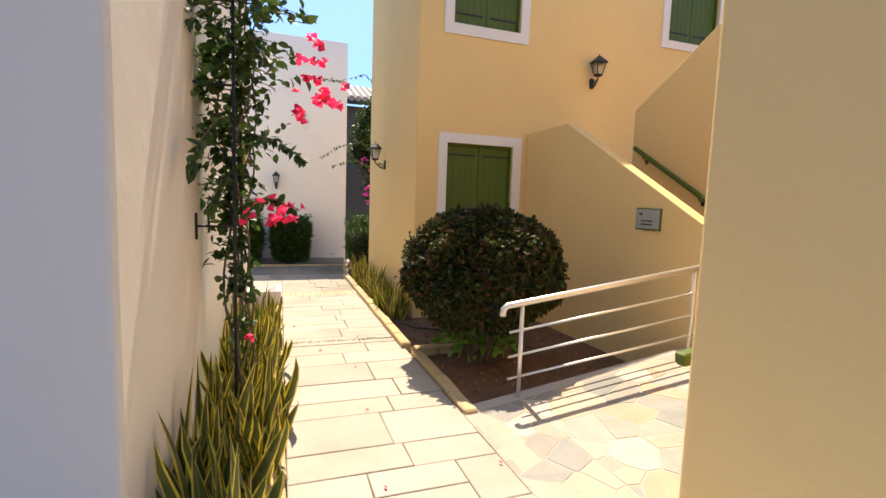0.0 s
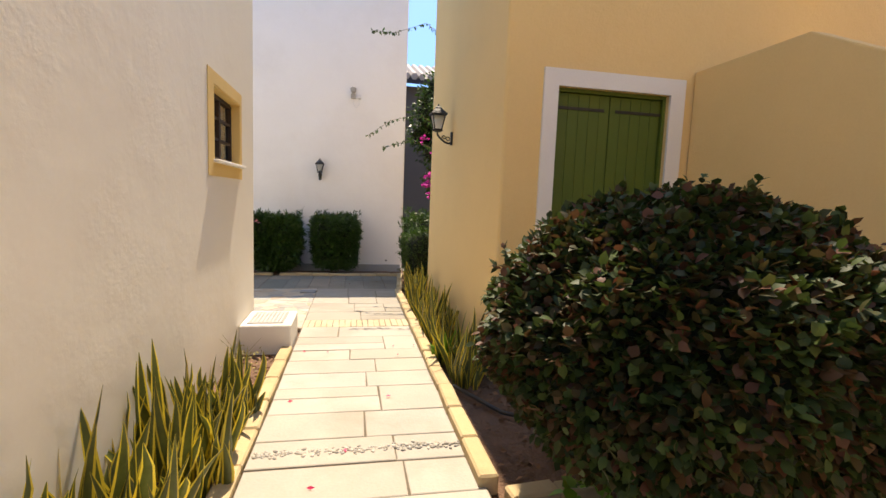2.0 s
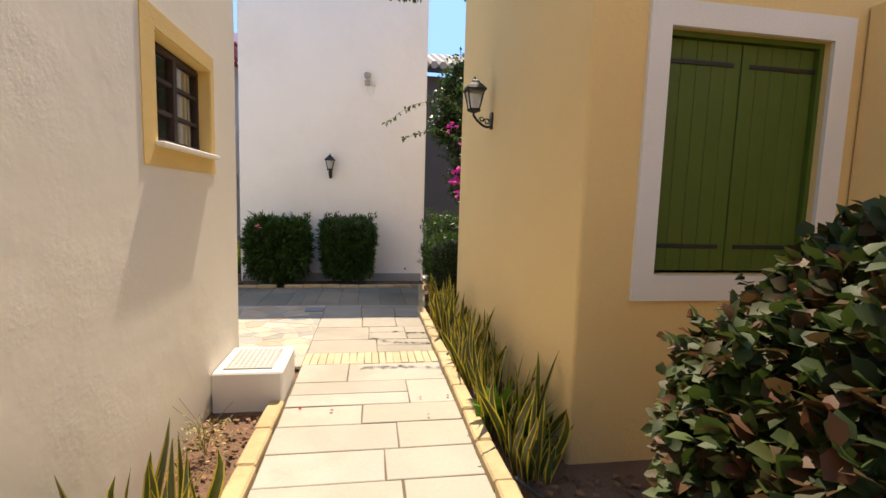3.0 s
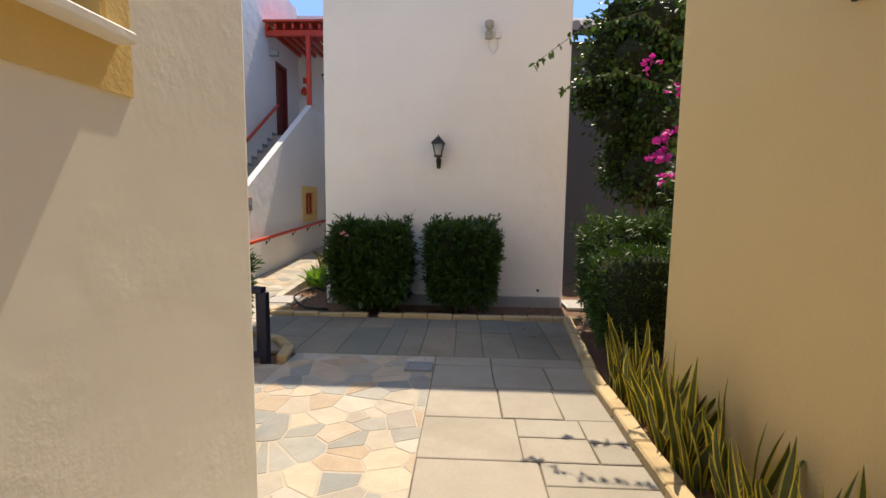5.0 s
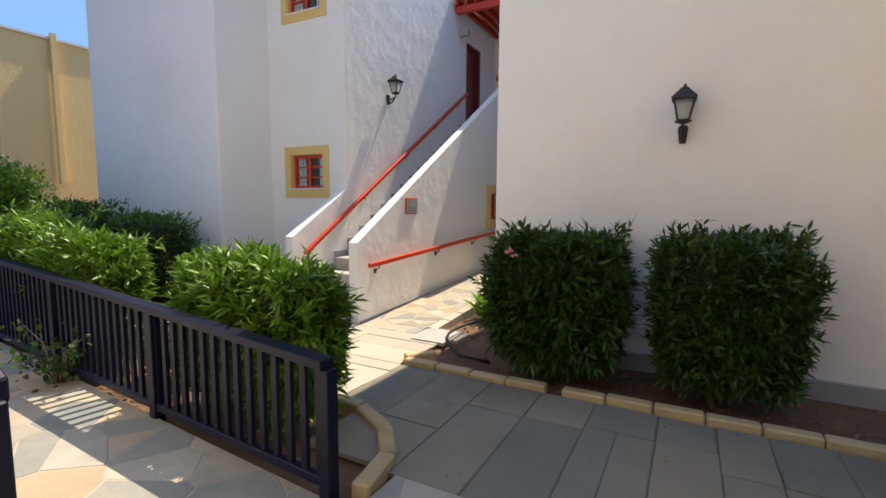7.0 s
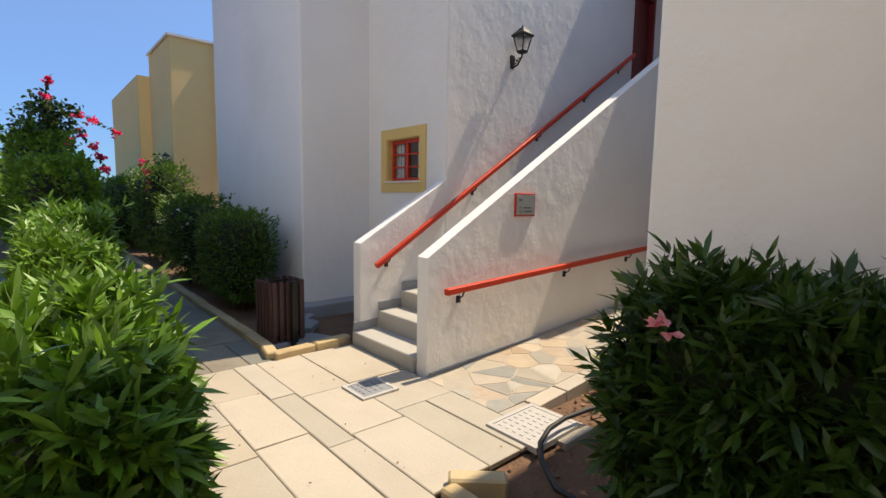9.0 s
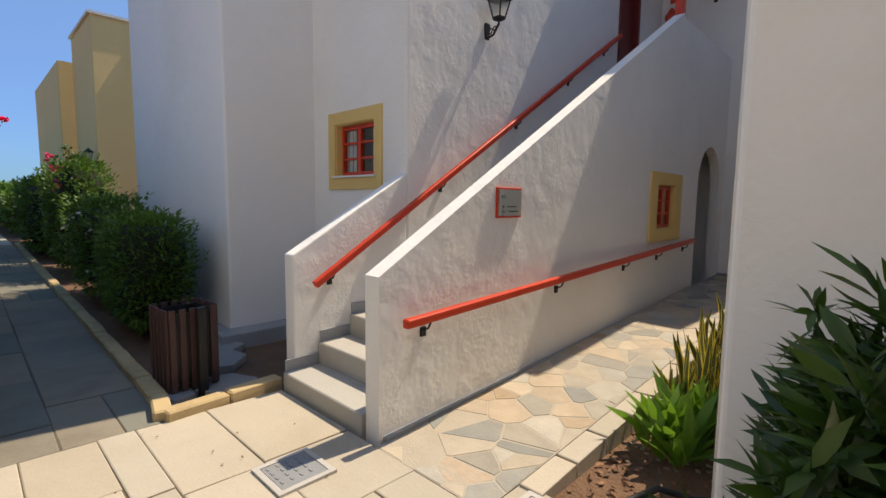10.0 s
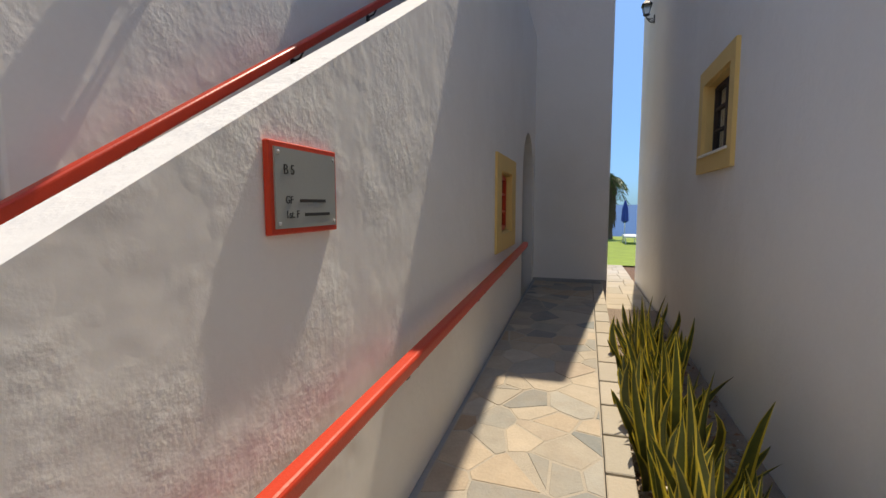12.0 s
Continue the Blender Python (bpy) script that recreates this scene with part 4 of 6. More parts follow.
# blue stair beside the cream house
structure("stair_parapet_blue", prism([(-6.0, -1.0), (-1.30, -1.0), (-1.30, 1.10), (-6.0, 3.88)], "y", 9.13, 9.30, 0.012), M_WHITE, "white parapet of the stair beside the cream house", "parapet")
picket_fence("end_panel", (-1.29, 9.17, G(9.2), 1.10), (-1.00, 9.19, G(9.2), 0.90), 3, 0.9, "navy painted timber panel at the foot of the stair", (0.08, 0.94), (0.027, 0.02))
flight("blue_stair", 8.21, 9.12, -0.93, 14, 0.25, 0.172, lambda y: G(9.0), M_DARKSTEP, "grey concrete steps beside the cream house", "x", -1)
handrail("handrail_navy", [(-1.36, 9.04, 0.83), (-5.0, 9.04, 3.03)], M_NAVY, "navy painted handrail above the steps", (0, 0.09, 0), 0.037, (0.06, 0.5))
bm = bmesh.new()
for k in range(14):
    a, z = -0.93 - 0.25 * k, G(9.0) + 0.172 * k
    if a - 0.25 < -1.30:
        box(bm, a - 0.25, min(a + 0.02, -1.30), 9.112, 9.128, z - 0.1, z + 0.172 + 0.075)
structure("blue_stair_skirting", bm, M_GREYPLINTH, "stepped grey skirting along the parapet", "skirting")


# ---- plants ----
RNG = np.random.default_rng(7)


def leaf_mesh(name, pos, way, length, width, curl=0.15, fold=0.25, fine=False, rng=RNG):
    """Many separate leaves: pos and way are n x 3; each leaf is folded along its spine and bends down at the tip."""
    n = len(pos)
    way = way / np.maximum(np.linalg.norm(way, axis=1, keepdims=True), 1e-6)
    ref = rng.normal(size=(n, 3)) * 0.5 + (0, 0, 1)
    side = np.cross(way, ref)
    side /= np.maximum(np.linalg.norm(side, axis=1, keepdims=True), 1e-6)
    up = np.cross(side, way)
    ln = (length * rng.uniform(0.65, 1.25, n))[:, None]
    wd = (width * rng.uniform(0.75, 1.2, n))[:, None]
    if fine:
        t = np.array([0.0, 0.28, 0.28, 0.28, 0.62, 0.62, 0.62, 1.0])
        s = np.array([0.0, -0.42, 0.0, 0.42, -0.46, 0.0, 0.46, 0.0])
        faces = np.array([(0, 1, 2), (0, 2, 3), (1, 4, 2), (2, 4, 5), (2, 5, 3), (3, 5, 6), (4, 7, 5), (5, 7, 6)])
    else:
        t = np.array([0.0, 0.45, 1.0, 0.45])
        s = np.array([0.0, -0.5, 0.0, 0.5])
        faces = np.array([(0, 1, 2), (0, 2, 3)])
    k = len(t)
    v = (pos[:, None] + way[:, None] * (t[None, :, None] * ln[:, None]) + side[:, None] * (s[None, :, None] * wd[:, None])
         + up[:, None] * ((np.abs(s) * fold)[None, :, None] * wd[:, None] - (t**2 * curl)[None, :, None] * ln[:, None]))
    f = (faces[None] + (np.arange(n) * k)[:, None, None]).reshape(-1, 3)
    me = bpy.data.meshes.new(name)
    v = v.reshape(-1, 3)
    me.vertices.add(len(v))
    me.vertices.foreach_set("co", v.ravel())
    me.loops.add(f.size)
    me.loops.foreach_set("vertex_index", f.ravel())
    me.polygons.add(len(f))
    me.polygons.foreach_set("loop_start", np.arange(0, f.size, 3))
    me.update(calc_edges=True)
    me.validate()
    return me


def mesh_part(name, me, mat, parent, label=""):
    ob = finish(new(name, me), mat)
    ob.parent = parent
    return tagged(ob, label)


def lump(p, scale, amount, seed=0.0):
    return amount * noise.noise(Vector(p) * scale + Vector((seed, seed * 0.7, 0)))


def clipped_hedge(name, x0, x1, y0, y1, z0, z1, mat, label, n=5200, length=0.075, width=0.02, wild=0.05, rough=0.06, fine=False, seed=1, flowers=None, sprigs=32):
    """A clipped shrub: stems, a solid dark core for the inner shade, and leaves over an uneven rounded box."""
    rng = np.random.default_rng(seed)
    c = Vector(((x0 + x1) / 2, (y0 + y1) / 2, z0))
    h = thing(name, pose(*c), label, "hedge")
    hx, hy, hz = (x1 - x0) / 2, (y1 - y0) / 2, (z1 - z0)
    bm = bmesh.new()
    bmesh.ops.create_icosphere(bm, subdivisions=4, radius=1)
    sup = lambda d, p_: 1 / (abs(d[0]) ** p_ + abs(d[1]) ** p_ + abs(d[2]) ** p_) ** (1 / p_)
    zc = hz * 0.56
    for v in bm.verts:
        d = v.co.normalized()
        r = sup(d, 5) * ((0.74 if fine else 0.86) + lump(d, 3.0, 0.10, seed))
        v.co = Vector((d.x * r * hx * (0.92 + 0.08 * d.z), d.y * r * hy * (0.92 + 0.08 * d.z), zc + d.z * r * hz * 0.44))
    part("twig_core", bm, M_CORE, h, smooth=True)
    d = rng.normal(size=(n, 3))
    d /= np.abs(d).max(axis=1, keepdims=True)
    p_ = 6.0
    d /= ((np.abs(d) ** p_).sum(axis=1, keepdims=True)) ** (1 / p_)
    bumpy = np.array([lump(q, 2.6, rough * 2.2, seed) + lump(q, 7.0, rough, seed + 5) for q in d])
    depth = 0.97 + bumpy - np.abs(rng.normal(size=n)) * 0.07 + (rng.random(n) < 0.06) * rng.uniform(0, wild * 2, n)
    pos = d * depth[:, None] * (hx, hy, hz * 0.45) + (0, 0, zc)
    way = d * (1, 1, 0.8) + rng.normal(size=(n, 3)) * 0.55 + (0, 0, 0.45)
    if fine:
        # shoots with a whorl of leaves round each tip
        m = n // 10
        root, axis = np.repeat(pos[:m], 10, 0), np.repeat(d[:m] * (1, 1, 0.9) + rng.normal(size=(m, 3)) * 0.3 + (0, 0, 0.55), 10, 0)
        axis /= np.linalg.norm(axis, axis=1, keepdims=True)
        ring = np.cross(axis, rng.normal(size=(len(axis), 3)))
        ring /= np.maximum(np.linalg.norm(ring, axis=1, keepdims=True), 1e-6)
        step = np.tile(np.arange(10) / 10, m)[:, None]
        pos = root + axis * (step - 0.6) * length * 0.9
        way = axis * (0.25 + step * 0.9) + ring * (1.0 - 0.35 * step)
        # older leaves further in
        k = n * 7 // 10
        e = d[m:m + k]
        pos = np.concatenate([pos, e * rng.uniform(0.78, 0.95, (k, 1)) * (hx, hy, hz * 0.45) + (0, 0, zc)])
        way = np.concatenate([way, e * 0.7 + rng.normal(size=(k, 3)) * 0.7 + (0, 0, 0.2)])
    slim = 0.84 + 0.16 * np.clip(pos[:, 2:3] / (hz * 0.7), 0, 1)
    pos = pos * np.concatenate([slim, slim, np.ones_like(slim)], 1)
    # loose sprigs that break the clipped outline
    sp, sw = [], []
    for k in range(sprigs):
        e = rng.uniform(-1, 1, 3)
        e[2] = abs(e[2]) * 0.6 + 0.4 if k % 3 else rng.uniform(-0.2, 0.8)
        e /= np.abs(e).max()
        q = e * (hx, hy, hz * 0.45) * 0.96 + (0, 0, zc)
        out = e * 0.5 + (0, 0, 0.7) + rng.normal(size=3) * 0.2
        reach = rng.uniform(0.03, 0.10)
        for j in range(9):
            sp.append(q + out * reach * (0.3 + j / 9))
            sw.append(out * 0.7 + rng.normal(size=3) * 0.7)
    pos, way = np.concatenate([pos, np.array(sp)]), np.concatenate([way, np.array(sw)])
    mesh_part("leaves", leaf_mesh("leaves", pos, way, length, width, fine=fine, rng=rng), mat, h)
    for k in range(4):
        a = rng.uniform(-0.5, 0.5, 2) * (hx, hy)
        part("stem", tube([(a[0] * 0.6, a[1] * 0.6, -0.05), (a[0] * 0.8, a[1] * 0.8, hz * 0.3)], 0.018, 6, 0.7), M_BARK, h)
    if flowers:
        fm, where = flowers
        for fx, fy, fz in where:
            fl = np.array([(fx - c.x, fy - c.y, fz - c.z)] * 6)
            wy = rng.normal(size=(6, 3)) + (-0.2, -0.5, 0.3)
            mesh_part("flower", leaf_mesh("flower", fl, wy, 0.042, 0.030, fine=True, rng=rng), fm, h, "pale pink flower")
    return h


# two clipped oleanders before the white wall
clipped_hedge("clipped_oleander", -1.52, -0.42, 12.44, 13.24, G(13) - 0.02, 0.88, M_LEAF_HEDGE, "clipped dark green oleander before the white wall", 10000, 0.105, 0.023, 0.10, 0.08, True, 3, (M_PINK, ((-1.21, 12.34, 0.83), (-1.235, 12.33, 0.80), (-1.185, 12.335, 0.785))), sprigs=20)
clipped_hedge("clipped_oleander", -0.22, 0.76, 12.50, 13.26, G(13) - 0.02, 0.92, M_LEAF_HEDGE, "clipped dark green oleander before the white wall", 10000, 0.08, 0.021, 0.10, 0.08, True, 4)
# bright oleanders behind the navy fence
clipped_hedge("oleander_hedge", -3.16, -1.88, 10.80, 11.26, G(11) - 0.02, 0.76, M_LEAF_OLE, "bright green oleander behind the navy fence", 8500, 0.105, 0.023, 0.10, 0.14, True, 5, sprigs=14)
clipped_hedge("oleander_hedge", -5.5, -4.10, 10.88, 11.30, G(11) - 0.02, 0.84, M_LEAF_OLE, "bright green oleander behind the navy fence", 8500, 0.10, 0.023, 0.10, 0.10, True, 6, sprigs=14)
clipped_hedge("garden_hedge", -6.9, -5.4, 10.95, 11.52, G(11) - 0.02, 0.98, M_LEAF_OLE, "bright green clipped hedge along the walkway", 9000, 0.10, 0.024, 0.08, 0.08, True, 7)
clipped_hedge("garden_hedge", -8.9, -7.0, 10.85, 11.6, G(11) - 0.02, 1.52, M_LEAF_MID, "broad-leaved green hedge along the walkway", 11000, 0.06, 0.042, 0.06, 0.08, False, 8)
clipped_hedge("garden_hedge", -12.5, -9.1, 10.8, 11.6, G(11) - 0.02, 2.05, M_LEAF_MID, "tall clipped green hedge along the walkway", 11000, 0.07, 0.045, 0.06, 0.07, False, 19)
clipped_hedge("garden_hedge", -20.5, -12.8, 10.6, 11.5, G(11) - 0.02, 1.75, M_LEAF_MID, "loose green hedge with orange flowers along the walkway", 9000, 0.11, 0.06, 0.10, 0.12, False, 23,
              (M_ORANGE, [(-12.9 - 0.22 * k, 11.50 + 0.05 * (k % 3), 1.15 + 0.5 * ((k * 5) % 7) / 7) for k in range(18)]))
clipped_hedge("garden_hedge", -36.0, -21.0, 10.2, 11.4, G(11) - 0.02, 1.6, M_LEAF_MID, "far green hedge along the walkway", 9000, 0.16, 0.09, 0.10, 0.12, False, 24)
clipped_hedge("garden_hedge", -36.0, -22.5, 12.8, 13.9, G(13) - 0.02, 1.5, M_LEAF_WALK, "far green shrubs beside the walkway", 8000, 0.16, 0.09, 0.10, 0.12, False, 25)
# along the far side of the walkway
clipped_hedge("garden_hedge", -8.0, -6.3, 12.70, 13.34, G(13) - 0.02, 0.93, M_LEAF_WALK, "dark green clipped hedge before the tall white wall", 6500, 0.075, 0.02, 0.06, 0.05, False, 9)
clipped_hedge("flowering_bush", -10.6, -8.3, 12.75, 13.4, G(13) - 0.02, 1.08, M_LEAF_WALK, "loose green bush with small white flowers", 6000, 0.07, 0.03, 0.12, 0.12, False, 10,
              (M_PETALW, [(-8.4 - 0.13 * k, 12.72 + 0.08 * (k % 3), 0.25 + 0.75 * ((k * 7) % 11) / 11) for k in range(16)]))
clipped_hedge("garden_hedge", -14.2, -11.2, 12.8, 13.6, G(13) - 0.02, 1.7, M_LEAF_WALK, "dark green shrub beside the walkway", 6500, 0.09, 0.035, 0.1, 0.12, False, 11)
clipped_hedge("garden_hedge", -41.0, -37.5, 9.0, 14.5, G(12), 2.0, M_LEAF_WALK, "tall green hedge closing the end of the walkway", 6000, 0.14, 0.06, 0.12, 0.12, False, 18)
clipped_hedge("garden_hedge", -19.0, -15.0, 12.7, 13.6, G(13) - 0.02, 1.5, M_LEAF_WALK, "dark green shrub further along the walkway", 5000, 0.1, 0.04, 0.1, 0.12, False, 12)
# by the yellow corner
clipped_hedge("clipped_hedge", 1.50, 2.70, 10.66, 11.25, G(11) - 0.02, 0.80, M_LEAF_SHADED, "low clipped hedge at the corner of the yellow house", 7000, 0.06, 0.02, 0.06, 0.05, False, 13)
clipped_hedge("clipped_hedge", 1.64, 2.80, 11.35, 12.3, G(12) - 0.02, 1.02, M_LEAF_SHADED, "taller green oleander hedge behind the low one", 7000, 0.10, 0.02, 0.12, 0.06, True, 14)


def round_bush():
    """The big ball of glossy leaves on short stems."""
    rng = np.random.default_rng(21)
    c = (2.03, 4.44, G(4.4))
    b = thing("round_bush", pose(*c), "large round dark green bush with some reddish leaves", "bush")
    rx, rz, zc = 0.84, 0.64, 0.93
    # solid dark ball paints the shade behind the bush's leaves
    bm = bmesh.new()
    bmesh.ops.create_icosphere(bm, subdivisions=4, radius=1)
    for v in bm.verts:
        d = v.co.normalized()
        r = 0.86 + lump(d, 2.6, 0.12, 3)
        v.co = Vector((d.x * r * rx, d.y * r * rx, zc + d.z * r * rz))
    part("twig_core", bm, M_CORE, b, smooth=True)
    n = 34000
    d = rng.normal(size=(n, 3))
    d /= np.linalg.norm(d, axis=1, keepdims=True)
    bumpy = np.array([lump(q, 3.0, 0.10, 2) + lump(q, 8.0, 0.06, 9) for q in d])
    depth = 0.98 + bumpy - np.abs(rng.normal(size=n)) * 0.08 + (rng.random(n) < 0.03) * rng.uniform(0, 0.06, n)
    pos = d * depth[:, None] * (rx, rx, rz) + (0, 0, zc)
    way = d * 0.8 + rng.normal(size=(n, 3)) * 0.6 + (0, 0, 0.1)
    # young shoots that stand out of the clipped ball
    sp, sw = [], []
    for k in range(150):
        e = rng.normal(size=3)
        e[2] = abs(e[2]) * 0.9 + 0.05 if k % 4 else e[2] * 0.5
        e /= np.linalg.norm(e)
        reach = rng.uniform(0.02, 0.07)
        axis = e * 0.7 + (0, 0, 0.5) + rng.normal(size=3) * 0.2
        for j in range(9):
            sp.append(e * (rx, rx, rz) * 0.98 + (0, 0, zc) + axis * reach * j / 9)
            sw.append(axis * 0.5 + rng.normal(size=3) * 0.7)
    pos, way = np.concatenate([pos, np.array(sp)]), np.concatenate([way, np.array(sw)])
    mesh_part("leaves", leaf_mesh("leaves", pos, way, 0.044, 0.037, 0.25, 0.2, True, rng), M_LEAF_BUSH, b)
    for k in range(7):
        a = 2 * math.pi * k / 7
        part("stem", tube([(0.09 * math.cos(a), 0.09 * math.sin(a), -0.05), (0.16 * math.cos(a + 0.3), 0.16 * math.sin(a + 0.3), 0.2), (0.35 * math.cos(a), 0.35 * math.sin(a), 0.5)], 0.022, 6, 0.6), M_BARK, b)
    n = 260
    a = rng.uniform(0, 6.283, n)
    pos = np.stack([np.cos(a) * rng.uniform(0.1, 0.5, n), np.sin(a) * rng.uniform(0.1, 0.5, n), rng.uniform(0.1, 0.4, n)], 1)
    mesh_part("low_leaves", leaf_mesh("low_leaves", pos, pos * (1, 1, 0.2) + rng.normal(size=(n, 3)) * 0.2, 0.08, 0.06, 0.2, 0.2, True, rng), M_LEAF_OLE, b)
    return b


round_bush()


def blade_bm(bm, root, lean, height, width, twist, rng):
    """One sword leaf: a green middle and yellow margins, narrow at foot and tip, slightly twisted and channelled."""
    rows = 7
    grid = []
    bend = rng.uniform(-0.5, 0.6)
    wave, sway, droop = rng.uniform(2.0, 4.5), rng.uniform(0.01, 0.06), rng.choice((0.05, 0.08, 0.12, 0.30))
    for k in range(rows):
        t = k / (rows - 1)
        w = width * (0.55 + 1.1 * t - 1.6 * t**2.2) if t < 0.98 else 0.002
        w = max(w, 0.002)
        a = twist + t * rng.uniform(0.2, 0.9) * 0.5
        s = Vector((math.cos(a), math.sin(a), 0))
        o = Vector((-math.sin(a), math.cos(a), 0))
        c = Vector(root) + Vector(lean) * (t + bend * t * t) * height + Vector((0, 0, height * t * (1 - droop * t)))
        c += Vector((math.sin(t * wave + twist) - math.sin(twist), math.cos(t * wave + twist * 2) - math.cos(twist * 2), 0)) * sway * t
        grid.append([bm.verts.new(c + s * w * f + o * abs(f) * w * 0.45) for f in (-0.5, -0.34, 0.0, 0.34, 0.5)])
    for a, b in zip(grid, grid[1:]):
        for j in range(4):
            f = bm.faces.new((a[j], a[j + 1], b[j + 1], b[j]))
            f.material_index = 1 if j in (0, 3) else 0
            f.smooth = True


def blade_mesh(seed):
    rng = random.Random(seed)
    bm = bmesh.new()
    blade_bm(bm, (0, 0, -0.02), (rng.uniform(0.0, 0.27), rng.uniform(-0.12, 0.12), 0), 0.62 * rng.uniform(0.5, 1.15), rng.uniform(0.055, 0.085), rng.uniform(0, 6.283), rng)
    me = mesh_of(bm, "blade")
    me.materials.append(M_BLADE)
    me.materials.append(M_BLADEY)
    return me


BLADES = [blade_mesh(40 + k) for k in range(16)]


def snake_clump(seed, blades, spread):
    """A clump of sword leaves at the origin; each blade is a part."""
    rng = random.Random(seed)
    c = thing("snake_plant", pose(0, 0, 0), "snake plant with yellow-edged sword leaves", "plant")
    for k in range(blades):
        a, r = rng.uniform(0, 6.283), spread * math.sqrt(rng.random())
        b_ = new("blade", BLADES[rng.randrange(16)])
        b_.parent = c
        b_.matrix_basis = pose(math.cos(a) * r, math.sin(a) * r, 0, 0, 0, math.degrees(a) + rng.uniform(-40, 40)) @ Matrix.Scale(rng.uniform(0.6, 1.08), 4)
    return c


CLUMPS = [snake_clump(k, 20, 0.13) for k in range(5)]
used = set()


def snake_plant(x, y, z, scale, turn, k, label, group):
    """One of the clumps, moved into place the first time and copied after that."""
    src = CLUMPS[k % 5]
    m = pose(x, y, z, 0, 0, turn) @ Matrix.Scale(scale, 4)
    if k % 5 in used:
        ob = copy_thing(src, m)
    else:
        ob = src
        used.add(k % 5)
    ob.scale = (1, 1, 1)
    ob.matrix_basis = m
    return tagged(ob, label, "plant", group)


rs = random.Random(5)
for k in range(31):
    y = 1.80 + k * 0.134
    snake_plant((-0.34 if k % 2 else -0.14) + rs.uniform(-0.06, 0.06), y, G(y) - 0.03, rs.uniform(1.1, 1.4) if k % 2 else rs.uniform(0.9, 1.15), rs.uniform(0, 360), k, "snake plant with yellow-edged sword leaves by the cream wall", "snake plants by the cream wall")
for k in range(15):
    y = 6.35 + k * 0.285
    snake_plant(1.61 + rs.uniform(-0.05, 0.05), y, G(y) - 0.03, rs.uniform(0.85, 1.15), rs.uniform(0, 360), k, "snake plant with yellow-edged sword leaves by the yellow wall", "snake plants by the yellow wall")
for k in range(14):
    y = 15.0 + k * 0.24
    snake_plant(-2.28 + rs.uniform(-0.09, 0.09), y, -0.36, rs.uniform(0.95, 1.3), rs.uniform(0, 360), k, "snake plant with yellow-edged sword leaves beside the passage", "snake plants by the passage")


def bromeliad(x, y, z, size, label, seed):
    """A rosette of broad bright leaves."""
    rng = np.random.default_rng(seed)
    b = thing("rosette_plant", pose(x, y, z), label, "plant")
    n = 64
    a = rng.uniform(0, 6.283, n)
    shoot = rng.normal(size=(9, 2)) * size * 0.26
    at = shoot[rng.integers(0, 9, n)]
    pos = np.stack([at[:, 0] + np.cos(a) * 0.015, at[:, 1] + np.sin(a) * 0.015, rng.uniform(0, size * 0.45, n)], 1)
    way = np.stack([np.cos(a), np.sin(a), rng.uniform(1.0, 4.5, n)], 1)
    for k in range(n):
        mesh_part("leaf", leaf_mesh("leaf", pos[k:k + 1], way[k:k + 1], size * 0.72, size * 0.21, 0.3, 0.25, True, rng), M_LEAF_MID, b)
    return b


bromeliad(-2.22, 14.52, -0.36, 0.40, "bright green broad-leaved rosette plant in the gravel bed", 1)
bromeliad(-2.14, 14.80, -0.36, 0.38, "bright green broad-leaved rosette plant in the gravel bed", 2)
bromeliad(1.62, 6.75, G(6.7) - 0.05, 0.3, "young green rosette plant by the yellow wall", 3)


